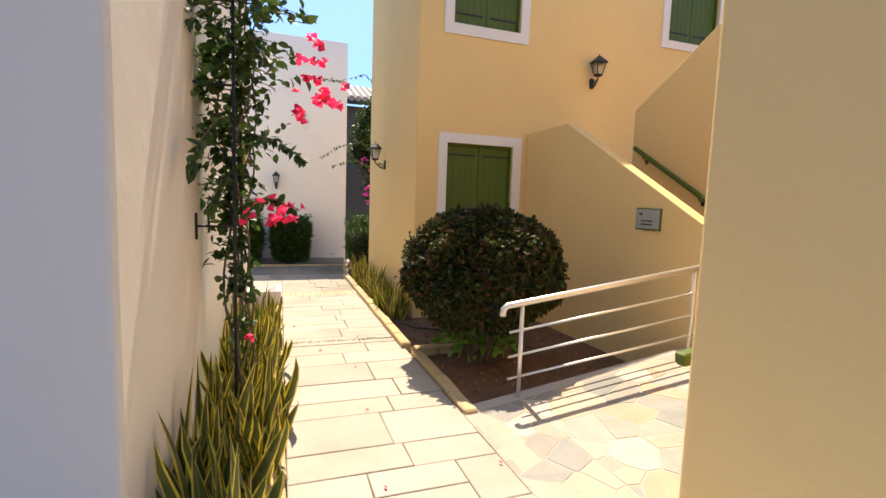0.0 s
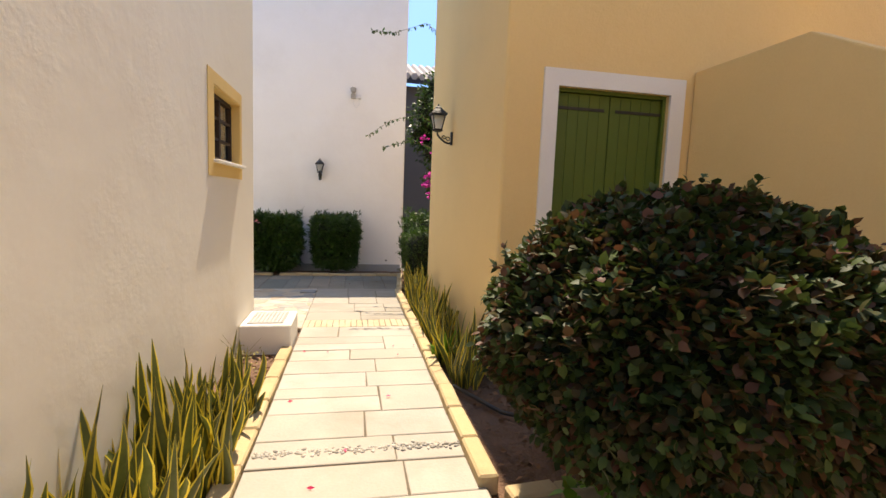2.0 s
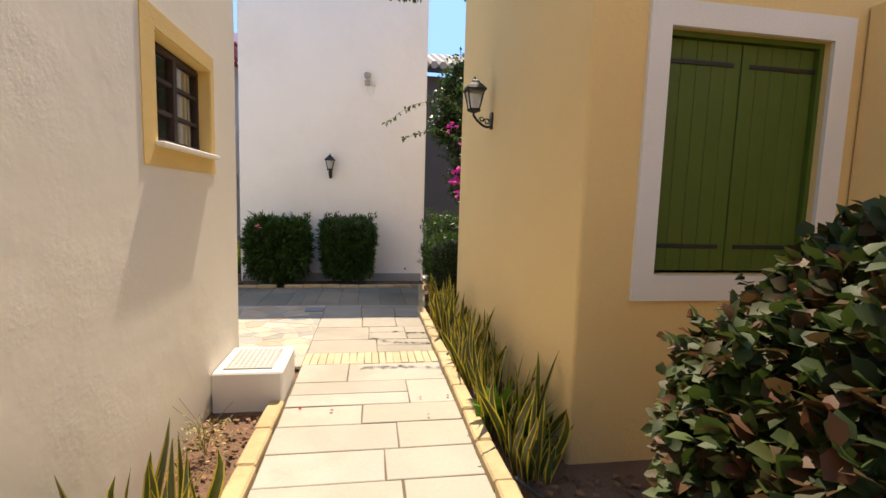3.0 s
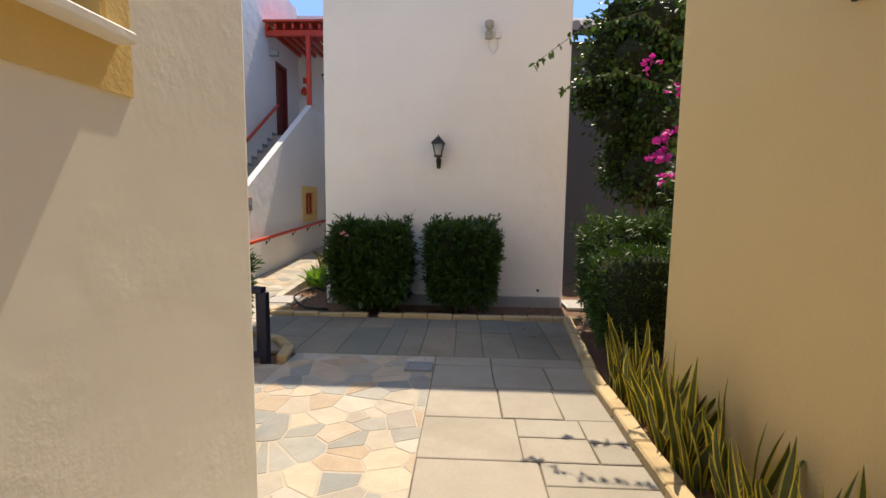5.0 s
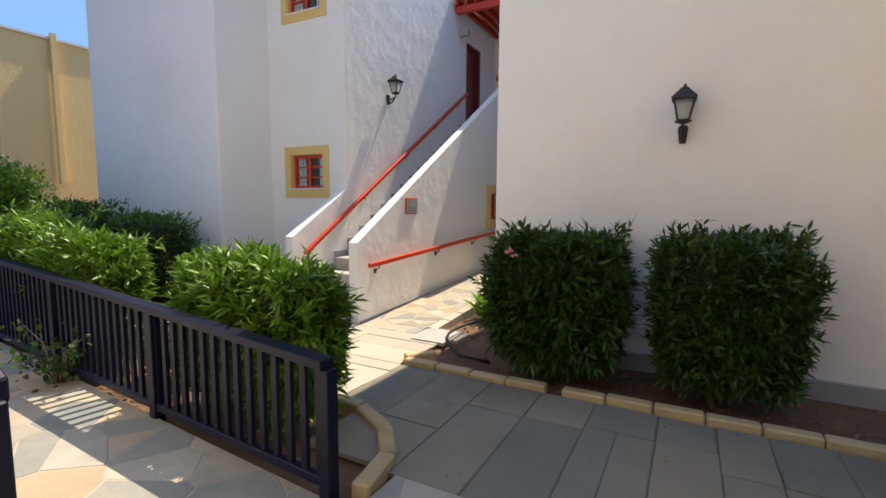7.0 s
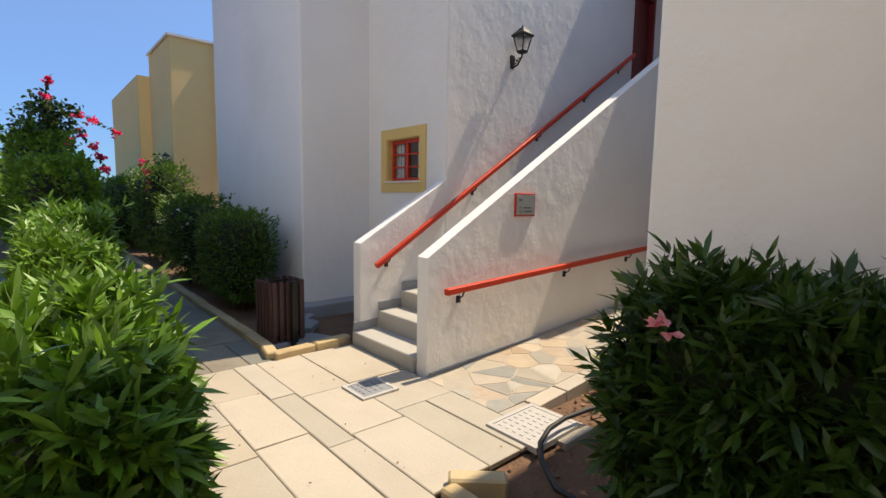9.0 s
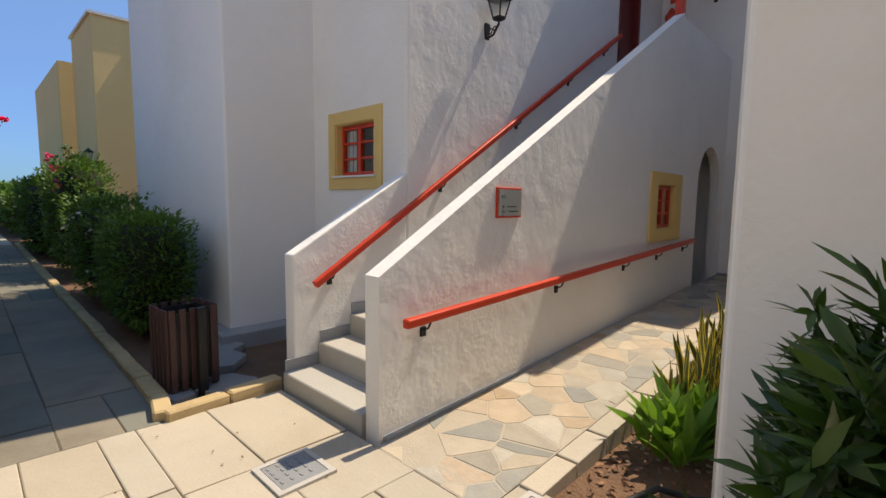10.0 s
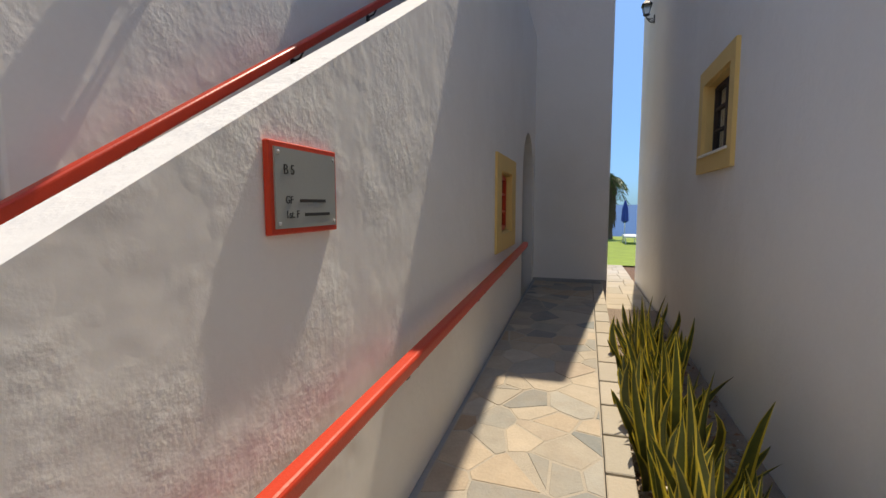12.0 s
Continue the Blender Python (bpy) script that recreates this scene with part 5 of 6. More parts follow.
def climber(name, root, spine, spread, n, label, flowers, fmat, leaf=0.06, seed=1, vines=6, low=1.0, sprays=(), stem=0.015):
    """A bougainvillea: twisted stems along a spine, side shoots with leaves, and clusters of papery bracts."""
    rng = np.random.default_rng(seed)
    c = thing(name, pose(*root), label, "climbing plant")
    sp = [Vector(p) for p in spine]

    def along(t):
        t = t * (len(sp) - 1)
        i = min(int(t), len(sp) - 2)
        return sp[i].lerp(sp[i + 1], t - i)

    for k in range(vines):
        off = rng.normal(size=2) * 0.05
        pts = []
        for j in range(30):
            t = j / 29
            q = along(t) + Vector((off[0] * (1 + t * 2) + 0.045 * math.sin(t * 17 + k * 1.7), off[1] * (1 + t * 2) + 0.05 * math.cos(t * 14 + k * 2), 0))
            pts.append(q)
        part("stem", tube(pts, stem, 6, 0.35), M_BARK, c, smooth=True)
    pos, way = [], []
    for k in range(n // 14):
        t = rng.uniform(0.0, 1.0) ** low
        p = along(t)
        wgt = spread(t)
        d = rng.normal(size=3)
        d[2] = d[2] * 0.5 + 0.1
        d /= np.linalg.norm(d)
        ln = wgt * rng.uniform(0.3, 1.0)
        tip = np.array(p) + d * ln * (1.0, 1.0, 0.9)
        tip[2] -= ln * 0.15
        if k % 3 == 0:
            part("shoot", tube([p, p.lerp(Vector(tip), 0.5) + Vector((0, 0, 0.04)), Vector(tip)], 0.005, 5, 0.4), M_BARK, c)
        for j in range(14):
            s = rng.uniform(0.25, 1.0)
            pos.append(np.array(p) * (1 - s) + tip * s + rng.normal(size=3) * 0.035)
            way.append(d * 0.4 + rng.normal(size=3) * 0.6 + (0, 0, -0.1))
    mesh_part("leaves", leaf_mesh("leaves", np.array(pos), np.array(way), leaf, leaf * 0.72, 0.3, 0.25, True, rng), M_LEAF_BOUG, c)
    for line in sprays:
        pts = [Vector(p) for p in line]
        part("spray", tube(pts, 0.005, 5, 0.4), M_BARK, c)
        f = rng.uniform(0, len(pts) - 1.001, 70)
        ps = np.array([pts[int(v)].lerp(pts[int(v) + 1], v - int(v)) for v in f])
        mesh_part("spray_leaves", leaf_mesh("spray_leaves", ps, rng.normal(size=(70, 3)) * 0.6 + (0, 0, -0.6), leaf * 0.9, leaf * 0.55, 0.3, 0.2, True, rng), M_LEAF_BOUG, c)
    for fx, fy, fz, m in flowers:
        p = np.array((fx, fy, fz)) + rng.normal(size=(m, 3)) * (0.035, 0.035, 0.03)
        for q in p:
            me = leaf_mesh("flower", np.repeat(q[None], 3, 0), rng.normal(size=(3, 3)) + (0, 0, 0.2), 0.040, 0.060, 0.4, 0.35, True, rng)
            bm = bmesh.new()
            bm.from_mesh(me)
            bmesh.ops.remove_doubles(bm, verts=bm.verts, dist=1e-5)
            bm.to_mesh(me)
            bm.free()
            mesh_part("flower", me, fmat, c, "papery bright bracts")
    return c


# bougainvillea on a trellis by the cream wall
climber("bougainvillea", (-0.25, 3.35, G(3.35)), [(0, 0, 0), (0.0, -0.02, 0.7), (-0.03, 0.0, 1.4), (-0.02, -0.05, 2.0), (0.0, -0.1, 2.6), (0.0, -0.1, 3.3)], lambda t: 0.09 + 0.62 * max(0.0, t - 0.28) / 0.72, 2000,
        "bougainvillea with pink bracts trained up an iron trellis",
        [(0.20, -0.52, 1.57, 4), (0.27, -0.50, 1.50, 5), (0.23, -0.56, 1.47, 4), (0.34, -0.48, 1.48, 4), (0.05, -0.3, 1.46, 3), (0.44, -0.28, 2.30, 5), (0.52, -0.25, 2.26, 6), (0.58, -0.25, 2.20, 5), (0.36, -0.28, 2.12, 5), (0.40, -0.25, 2.44, 4), (0.46, -0.25, 2.55, 4), (0.1, -0.3, 0.72, 2)], M_BRACT, 0.068, 31, 4, 0.45,
        ([(0, -0.1, 2.1), (-0.06, -0.45, 2.02), (-0.12, -0.72, 1.86), (-0.13, -0.9, 1.7)], [(0, -0.05, 1.75), (-0.06, -0.3, 1.7), (-0.1, -0.55, 1.52)], [(0.05, -0.05, 2.0), (0.25, -0.2, 1.95), (0.42, -0.3, 1.82)], [(0, 0, 2.3), (-0.04, 0.4, 2.25), (-0.02, 0.72, 1.97)], [(0.0, -0.05, 1.5), (0.2, -0.35, 1.6), (0.36, -0.48, 1.52)]), 0.010)
tr = thing("trellis", pose(0, 0, 0), "dark iron trellis fixed to the cream wall", "trellis")
for y in (3.13, 3.66):
    part("upright", tube([(-0.25, y, G(y) - 0.05), (-0.25, y, 2.9)], 0.014, 4, square=True), M_BLACK, tr)
for z in (1.30, 2.15):
    part("cross_bar", tube([(-0.47, 3.13, z), (-0.25, 3.13, z), (-0.25, 3.66, z), (-0.47, 3.66, z)], 0.010, 4, square=True), M_BLACK, tr)
for y in (3.13, 3.66):
    part("wall_plate", boxes((-0.468, -0.458, y - 0.02, y + 0.02, 1.22, 1.38)), M_BLACK, tr)
# tree behind the corner hedge
def leafy_tree():
    """A dense leafy crown of many clumps on forked limbs."""
    rng = np.random.default_rng(33)
    t = thing("garden_tree", pose(3.05, 14.0, G(14.0)), "dense dark green leafy tree in the garden alley", "tree")
    part("trunk", tube([(0, 0, -0.1), (0.05, 0.03, 0.7), (-0.02, 0.0, 1.5), (0.05, 0.05, 2.6)], 0.09, 8, 0.5), M_BARK, t, smooth=True)
    clumps = []
    for k in range(34):
        a = rng.uniform(0, 6.283)
        h = rng.uniform(1.45, 4.6)
        w = 0.85 * math.sin(min(1.0, (h - 0.9) / 1.2) * 1.57) * (1 if h < 3.6 else 1 - 0.35 * (h - 3.6))
        r = w * rng.uniform(0.35, 1.0)
        clumps.append(np.array((math.cos(a) * r, math.sin(a) * r, h)))
        if k % 3 == 0:
            q = Vector(clumps[-1])
            part("limb", tube([(0, 0, max(0.6, q.z * 0.55)), (q.x * 0.5, q.y * 0.5, q.z * 0.85), q], 0.03, 6, 0.4), M_BARK, t)
    # dark lumps paint the shade within the crown
    bm = bmesh.new()
    for c in clumps:
        ret = bmesh.ops.create_icosphere(bm, subdivisions=2, radius=0.26, matrix=Matrix.Translation(Vector(c)))
        for v in ret["verts"]:
            v.co += (v.co - Vector(c)) * lump(v.co, 4.0, 0.5)
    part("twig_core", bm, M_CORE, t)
    pos, way = [], []
    for c in clumps:
        d = rng.normal(size=(420, 3))
        d /= np.linalg.norm(d, axis=1, keepdims=True)
        pos.append(c + d * rng.uniform(0.2, 0.46, (420, 1)))
        way.append(d + rng.normal(size=(420, 3)) * 0.5)
    mesh_part("leaves", leaf_mesh("leaves", np.concatenate(pos), np.concatenate(way), 0.085, 0.052, 0.25, 0.2, True, rng), M_LEAF_HEDGE, t)
    return t


leafy_tree()
climber("bougainvillea", (2.15, 10.42, G(10.4)), [(0, 0, 0), (0.0, 0.0, 0.9), (-0.05, 0.05, 1.8), (-0.05, 0.0, 2.6), (0.0, 0.1, 4.2)], lambda t: 0.12 + 0.2 * t, 1500,
        "bougainvillea with purple bracts and long sprays at the yellow corner", [(-0.28, -0.1, 2.0, 10), (-0.34, -0.15, 1.85, 10), (-0.2, -0.1, 2.35, 8), (-0.36, 0.0, 2.6, 6), (-0.25, -0.1, 1.68, 6)], M_BRACTP, 0.065, 45, vines=3,
        sprays=([(-0.05, 0.1, 2.7), (-0.45, 0.1, 3.0), (-0.95, 0.05, 2.85), (-1.33, 0.11, 2.58)], [(-0.05, 0.2, 2.4), (-0.55, 0.28, 2.6), (-1.05, 0.28, 2.42)], [(0.0, 0.1, 4.2), (-0.4, 0.1, 4.45), (-0.9, 0.1, 4.25), (-1.3, 0.1, 4.25)]))
climber("bougainvillea", (-10.2, 11.2, G(11)), [(0, 0, 0), (0.0, 0.0, 1.2), (0.1, 0.0, 2.1), (0.1, 0.05, 2.8)], lambda t: 0.2 + 0.45 * t, 3200, "bougainvillea with red bracts arching over the walkway hedge",
        [(0.2, 0.14, 3.10, 14), (0.2, 0.05, 2.85, 12), (0.25, 0.45, 2.62, 14), (0.25, 0.62, 2.55, 12), (0.25, 0.92, 2.40, 14), (0.2, 0.48, 2.35, 12), (0.25, 0.62, 2.15, 16), (0.25, 0.70, 1.98, 16), (0.25, 0.76, 1.80, 16), (0.3, 0.30, 2.20, 10)], M_BRACT, 0.08, 36,
        sprays=([(0, 0, 2.3), (0.1, 0.3, 2.7), (0.2, 0.6, 2.6), (0.25, 0.92, 2.40)], [(0, 0, 2.0), (0.2, 0.3, 2.5), (0.25, 0.6, 2.2), (0.25, 0.76, 1.8)], [(0, 0, 2.6), (0.1, 0.1, 3.0), (0.2, 0.14, 3.15)]))
climber("bougainvillea", (-11.9, 13.2, G(13)), [(0, 0, 0), (0, 0, 1.2), (0.1, -0.1, 2.2)], lambda t: 0.4, 1200, "bougainvillea with red bracts before the yellow house", [(0.1, -0.35, 1.9, 12), (0.15, -0.35, 1.6, 12), (0.0, -0.4, 2.1, 8)], M_BRACT, 0.07, 37)


def palm(x, y, z, h, label):
    p = thing("palm_tree", pose(x, y, z), label, "palm tree")
    part("trunk", tube([(0, 0, -0.3), (0.05, 0, h * 0.5), (0.0, 0.05, h)], 0.26, 10, 0.8), M_BARK, p)
    rng = np.random.default_rng(3)
    a_ = rng.uniform(0, 6.283, 500)
    ps = np.stack([np.cos(a_) * 0.24, np.sin(a_) * 0.24, rng.uniform(0.9, h, 500)], 1)
    mesh_part("dead_fronds", leaf_mesh("dead_fronds", ps, ps * (1, 1, 0) + (0, 0, -0.8), 0.5, 0.05, 0.1, 0.2, False, rng), M_BARK, p)
    for k in range(22):
        a = 2 * math.pi * k / 22 + rng.uniform(-0.1, 0.1)
        rise = rng.uniform(-0.6, 0.9)
        pts = [Vector((0, 0, h)) + Vector((math.cos(a), math.sin(a), 0)) * (0.85 * t) + Vector((0, 0, rise * t - 0.8 * t * t)) for t in (0, 0.25, 0.5, 0.75, 1)]
        fr = part("frond", tube(pts, 0.02, 5, 0.3), M_BARK, p)
        ps = np.array([pts[0].lerp(pts[-1], s) + Vector((0, 0, 0.3 * math.sin(3.14 * s))) for s in np.linspace(0.15, 1, 40)])
        side = np.array((-math.sin(a), math.cos(a), 0))
        wy = np.where((np.arange(40) % 2)[:, None] == 0, side, -side) + np.array((math.cos(a), math.sin(a), -0.5)) * 0.5
        mesh_part("foliage", leaf_mesh("foliage", ps, wy, 0.35, 0.04, 0.3, 0.2, False, rng), M_LEAF_HEDGE, fr)
    return p


palm(-1.55, 40.0, G(40), 3.2, "palm tree with a shaggy trunk on the lawn by the sea")


def rose_bush(x, y, z, label, size=1.0, canes=9, roses=((0.22, -0.02, 0.33), (0.05, 0.2, 0.55)), seed=8):
    rng = np.random.default_rng(seed)
    r = thing("rose_bush", pose(x, y, z), label, "rose bush")
    pos, way = [], []
    for k in range(canes):
        a = 2 * math.pi * k / canes
        tip = Vector((0.34 * math.cos(a), 0.30 * math.sin(a), 0.30 + 0.3 * rng.random())) * size * rng.uniform(0.75, 1.1)
        part("cane", tube([(0, 0, -0.05), (tip.x * 0.4, tip.y * 0.4, tip.z * 0.7), tip], 0.008, 5, 0.5), M_BARK, r)
        for j in range(40):
            s = rng.uniform(0.2, 1.05)
            pos.append(np.array(tip) * s + rng.normal(size=3) * 0.055 * size)
            way.append(rng.normal(size=3) + (0, 0, 0.2))
    mesh_part("leaves", leaf_mesh("leaves", np.array(pos), np.array(way), 0.05, 0.036, 0.2, 0.2, True, rng), M_LEAF_HEDGE, r)
    for p in roses:
        mesh_part("rose", leaf_mesh("rose", np.array([p] * 16), rng.normal(size=(16, 3)) + (0.4, 0, 0.5), 0.03, 0.036, 0.5, 0.4, True, rng), M_PINK, r, "pale pink rose")
    return r


rose_bush(-3.70, 11.22, G(11.2), "dark leaved rose bush with pink roses by the kerb", 0.92, 30, ((0.24, -0.05, 0.24), (0.05, 0.18, 0.50)))
rose_bush(-4.3, 10.62, G(10.6), "straggling leafy plant growing through the navy fence", 0.8, 9, ())


# ---- small things ----
box_c = thing("meter_box", pose(0, 0, 0), "low white plastered box with a grey metal cover", "utility box")
part("body", boxes((-0.46, 0.03, 7.38, 7.98, G(7.7) - 0.1, 0.07), bevel=0.012), M_TRIMW, box_c)
bm = boxes((-0.40, -0.05, 7.45, 7.91, 0.07, 0.082), bevel=0.004)
for i in range(9):
    for j in range(12):
        x, y = -0.38 + i * 0.038, 7.475 + j * 0.036
        box(bm, x, x + 0.022, y, y + 0.008, 0.082, 0.085)
part("cover", bm, M_MANHOLE, box_c, "grey chequered metal cover")


def manhole(name, x0, x1, y0, y1, z, turn, label, mat=None, lid=None):
    m = thing(name, pose((x0 + x1) / 2, (y0 + y1) / 2, z, 0, 0, turn), label, "manhole cover", kind="")
    hx, hy = (x1 - x0) / 2, (y1 - y0) / 2
    part("frame", boxes((-hx, hx, -hy, -hy + 0.03, -0.03, 0.008), (-hx, hx, hy - 0.03, hy, -0.03, 0.008), (-hx, -hx + 0.03, -hy + 0.03, hy - 0.03, -0.03, 0.008), (hx - 0.03, hx, -hy + 0.03, hy - 0.03, -0.03, 0.008)), mat or M_MANHOLE, m)
    bm = boxes((-hx + 0.034, hx - 0.034, -hy + 0.034, hy - 0.034, -0.03, 0.006))
    n, k = max(2, int(hx * 2 / 0.05)), max(2, int(hy * 2 / 0.05))
    for i in range(1, n - 1):
        for j in range(1, k - 1):
            x, y = -hx + 2 * hx * i / n, -hy + 2 * hy * j / k
            box(bm, x, x + 0.026, y, y + 0.01, 0.006, 0.010)
    part("lid", bm, lid or mat or M_MANHOLE, m)
    return m


manhole("manhole_cover", -2.58, -2.18, 13.07, 13.54, G(13.3) + 0.012, 0, "pale chequered manhole cover at the edge of the bed")
manhole("drain_cover", -3.69, -3.38, 12.655, 12.97, G(12.8) + 0.008, 0, "dark drain cover with a pale frame in the paving", None, M_SLATE)
manhole("drain_cover", -0.20, 0.04, 10.42, 10.62, G(10.5) + 0.012, 0, "small grey drain cover in the paving", M_SLATE)
manhole("manhole_cover", 1.80, 2.35, 13.2, 13.75, G(13.5) - 0.0, 0, "pale manhole cover in the garden alley")

structure("manhole_surround", boxes((-2.66, -2.12, 13.285, 13.60, -0.7, G(13.4) - 0.004)), M_MORTAR, "pale concrete round the manhole cover", "edging")

# litter bin
b = thing("litter_bin", pose(-5.16, 12.80, G(12.80), 0, 0, 4) @ Matrix.Scale(0.84, 4), "brown slatted litter bin with a black post", "litter bin")
part("post", boxes((0.245, 0.31, 0.0, 0.065, -0.12, 0.75), bevel=0.006), M_BLACK, b)
part("liner", boxes((-0.19, 0.19, -0.19, 0.19, 0.10, 0.12), (-0.19, -0.175, -0.19, 0.19, 0.12, 0.70), (0.175, 0.19, -0.19, 0.19, 0.12, 0.70), (-0.175, 0.175, -0.19, -0.175, 0.12, 0.70), (-0.175, 0.175, 0.175, 0.19, 0.12, 0.70)), M_BLACK, b)
for k in range(5):
    u = -0.2 + k * 0.083
    for a in (0, 1, 2, 3):
        bm = boxes((u + 0.008, u + 0.058, -0.213, -0.193, 0.03, 0.74), bevel=0.003)
        bmesh.ops.rotate(bm, verts=bm.verts, matrix=Matrix.Rotation(a * math.pi / 2, 3, "Z"))
        part("slat", bm, M_WOODBIN, b)
part("leg", boxes((-0.17, -0.11, -0.05, 0.01, -0.05, 0.10)), M_BLACK, b)
for x, y, s, t in ((-5.65, 13.15, 0.34, 10), (-5.35, 12.72, 0.22, 40), (-5.95, 13.25, 0.3, 70), (-4.95, 13.02, 0.26, 25), (-5.0, 12.66, 0.16, 50)):
    bm = prism([(s * math.cos(a + 0.3 * math.sin(3 * a)), 0.8 * s * math.sin(a)) for a in [k * 1.047 for k in range(6)]], "z", -0.02, 0.05, 0.008)
    ob = part("flagstone", bm, M_SLATE)
    ob.matrix_basis = pose(x, y, G(y) - 0.03, 0, 0, t)
    tagged(ob, "loose grey slate flagstone lying on the soil", "stone", "loose flagstones by the bin")

# hoses, wires, pipes
hs = part("garden_hose", tube([(1.45, 6.25, G(6) + 0.0), (1.7, 5.75, G(5.7) - 0.01), (2.1, 5.45, G(5.4) - 0.01), (2.6, 5.42, G(5.4) - 0.01), (3.1, 5.6, G(5.5) - 0.01)], 0.016, 8), M_HOSE, None, smooth=True)
tagged(hs, "black garden hose lying on the soil under the bush", "hose")
hs = part("garden_hose", tube([(-1.9, 14.25, -0.33), (-2.0, 14.05, -0.27), (-2.11, 13.9, -0.20), (-2.18, 13.64, -0.19), (-2.21, 13.40, -0.19), (-2.20, 13.22, -0.195), (-2.14, 13.05, -0.20), (-2.05, 12.94, -0.23), (-1.9, 12.86, -0.28), (-1.6, 12.9, -0.31)], 0.016, 8), M_HOSE, None, smooth=True)
tagged(hs, "black garden hose curling over the manhole cover", "hose")
fx = thing("floodlight", pose(0.60, 13.43, 3.55), "small grey wall spotlight with a looping cable", "wall lamp")
part("base", boxes((-0.05, 0.05, -0.06, 0, -0.04, 0.06), bevel=0.006), M_CONCRETE, fx)
part("head", lathe([(0.03, 0.06), (0.06, 0.10), (0.065, 0.17), (0.02, 0.19)], 10, 0, -0.10), M_CONCRETE, fx)
part("cable", tube([(0.02, -0.02, -0.02), (0.0, -0.02, -0.14), (0.06, -0.02, -0.24), (0.13, -0.02, -0.16), (0.12, -0.02, -0.02)], 0.008, 6), M_PIPE, fx)
part("junction_box", boxes((0.09, 0.17, -0.04, 0, -0.03, 0.05), bevel=0.004), M_PIPE, fx)
pp = part("drain_pipe", tube([(-1.797, 13.56, -0.4), (-1.797, 13.56, 5.6)], 0.015, 10), M_PIPE, None, smooth=True)
tagged(pp, "white drain pipe down the passage wall", "pipe")
st_ = part("pipe_stub", tube([(1.405, 13.44, -0.075), (1.405, 13.40, -0.075)], 0.018, 10), M_BLACK)
tagged(st_, "short dark pipe stub in the white wall", "pipe")
hsb = thing("fire_point", pose(-4.42, 20.39, 4.0), "red fire alarm and hose sign on the white wall", "fire point")
part("sign_plate", boxes((-0.06, 0.06, -0.02, 0, 0.55, 0.72)), M_RED, hsb)
part("alarm_bell", lathe([(0.03, 0.2), (0.09, 0.24), (0.1, 0.32), (0.05, 0.40), (0.02, 0.44)], 12, 0, -0.1), M_RED, hsb)
part("bracket", boxes((-0.02, 0.02, -0.1, 0, 0.24, 0.28)), M_RED, hsb)
structure("ledge_far", boxes((-16.2, -14.38, 13.76, 13.898, 1.72, 1.80), bevel=0.01), M_YELLOW, "yellow stuccoed ledge on the neighbouring house", "ledge")
wall_lantern("wall_lantern", pose(-14.6, 13.9, 1.95, 0, 0, -90), "small dark lantern on the neighbouring yellow house", 0.8)
fp = thing("far_pipe", pose(-14.38, 15.0, 0), "yellow painted down pipe on the neighbouring house", "pipe")
part("pipe", boxes((0, 0.10, 0, 0.12, 1.6, 5.3)), M_YELLOW, fp)
um = thing("beach_umbrella", pose(-0.9, 38.0, G(38)), "closed blue beach umbrella on the lawn", "umbrella")
part("pole", tube([(0, 0, 0), (0, 0, 2.0)], 0.025, 6), M_PIPE, um)
part("canopy", lathe([(0.05, 0.9), (0.18, 1.0), (0.14, 1.6), (0.03, 2.0)], 8), M_BLUE, um)
ln = thing("sun_lounger", pose(-0.75, 36.5, G(36.5)), "white sun lounger on the lawn", "sun lounger")
part("bed", boxes((-0.3, 0.3, -0.9, 0.9, 0.3, 0.36)), M_PIPE, ln)
for x in (-0.26, 0.26):
    for y in (-0.8, 0.8):
        part("leg", boxes((x - 0.02, x + 0.02, y - 0.02, y + 0.02, -0.02, 0.3)), M_PIPE, ln)


# ---- fallen petals and leaves, gravel ----
def litter(name, x0, x1, y0, y1, z, n, mat, label, size, seed):
    rng = np.random.default_rng(seed)
    pos = np.stack([rng.uniform(x0, x1, n), rng.uniform(y0, y1, n), np.zeros(n)], 1)
    pos[:, 2] = -0.043 - 0.01785 * pos[:, 1] + z if z is not None else -0.33
    me = leaf_mesh(name, pos, rng.normal(size=(n, 3)) * (1, 1, 0.15) + (0, 0, 0.1), size, size * 0.6, 0.1, 0.3, False, rng)
    return tagged(finish(new(name, me), mat), label, "leaf litter", kind="stuff")


M_DRYLEAF = material("dry_leaf", (0.20, 0.10, 0.05), 0.8, 0.2, 6, 40, 0.0, per_island=0.5)
litter("leaf_litter", 1.5, 3.5, 3.3, 6.3, -0.03, 900, M_DRYLEAF, "dry brown leaves under the round bush", 0.05, 1)
litter("leaf_litter", -0.44, -0.08, 2.0, 7.3, -0.03, 500, M_DRYLEAF, "dry brown leaves in the bed", 0.05, 2)
litter("leaf_litter", -2.5, -1.85, 13.5, 19.0, None, 900, M_DRYLEAF, "dry leaves and chips in the passage bed", 0.045, 3)
litter("leaf_litter", -2.2, 1.7, 12.5, 13.3, -0.03, 400, M_DRYLEAF, "dry leaves under the clipped oleanders", 0.045, 4)
litter("leaf_litter", -1.3, 1.5, 10.9, 12.34, 0.008, 70, M_DRYLEAF, "small dry leaves scattered on the grey paving", 0.022, 6)
litter("leaf_litter", -4.5, -2.3, 11.5, 13.2, 0.008, 24, M_DRYLEAF, "small dry leaves on the cream paving", 0.02, 7)
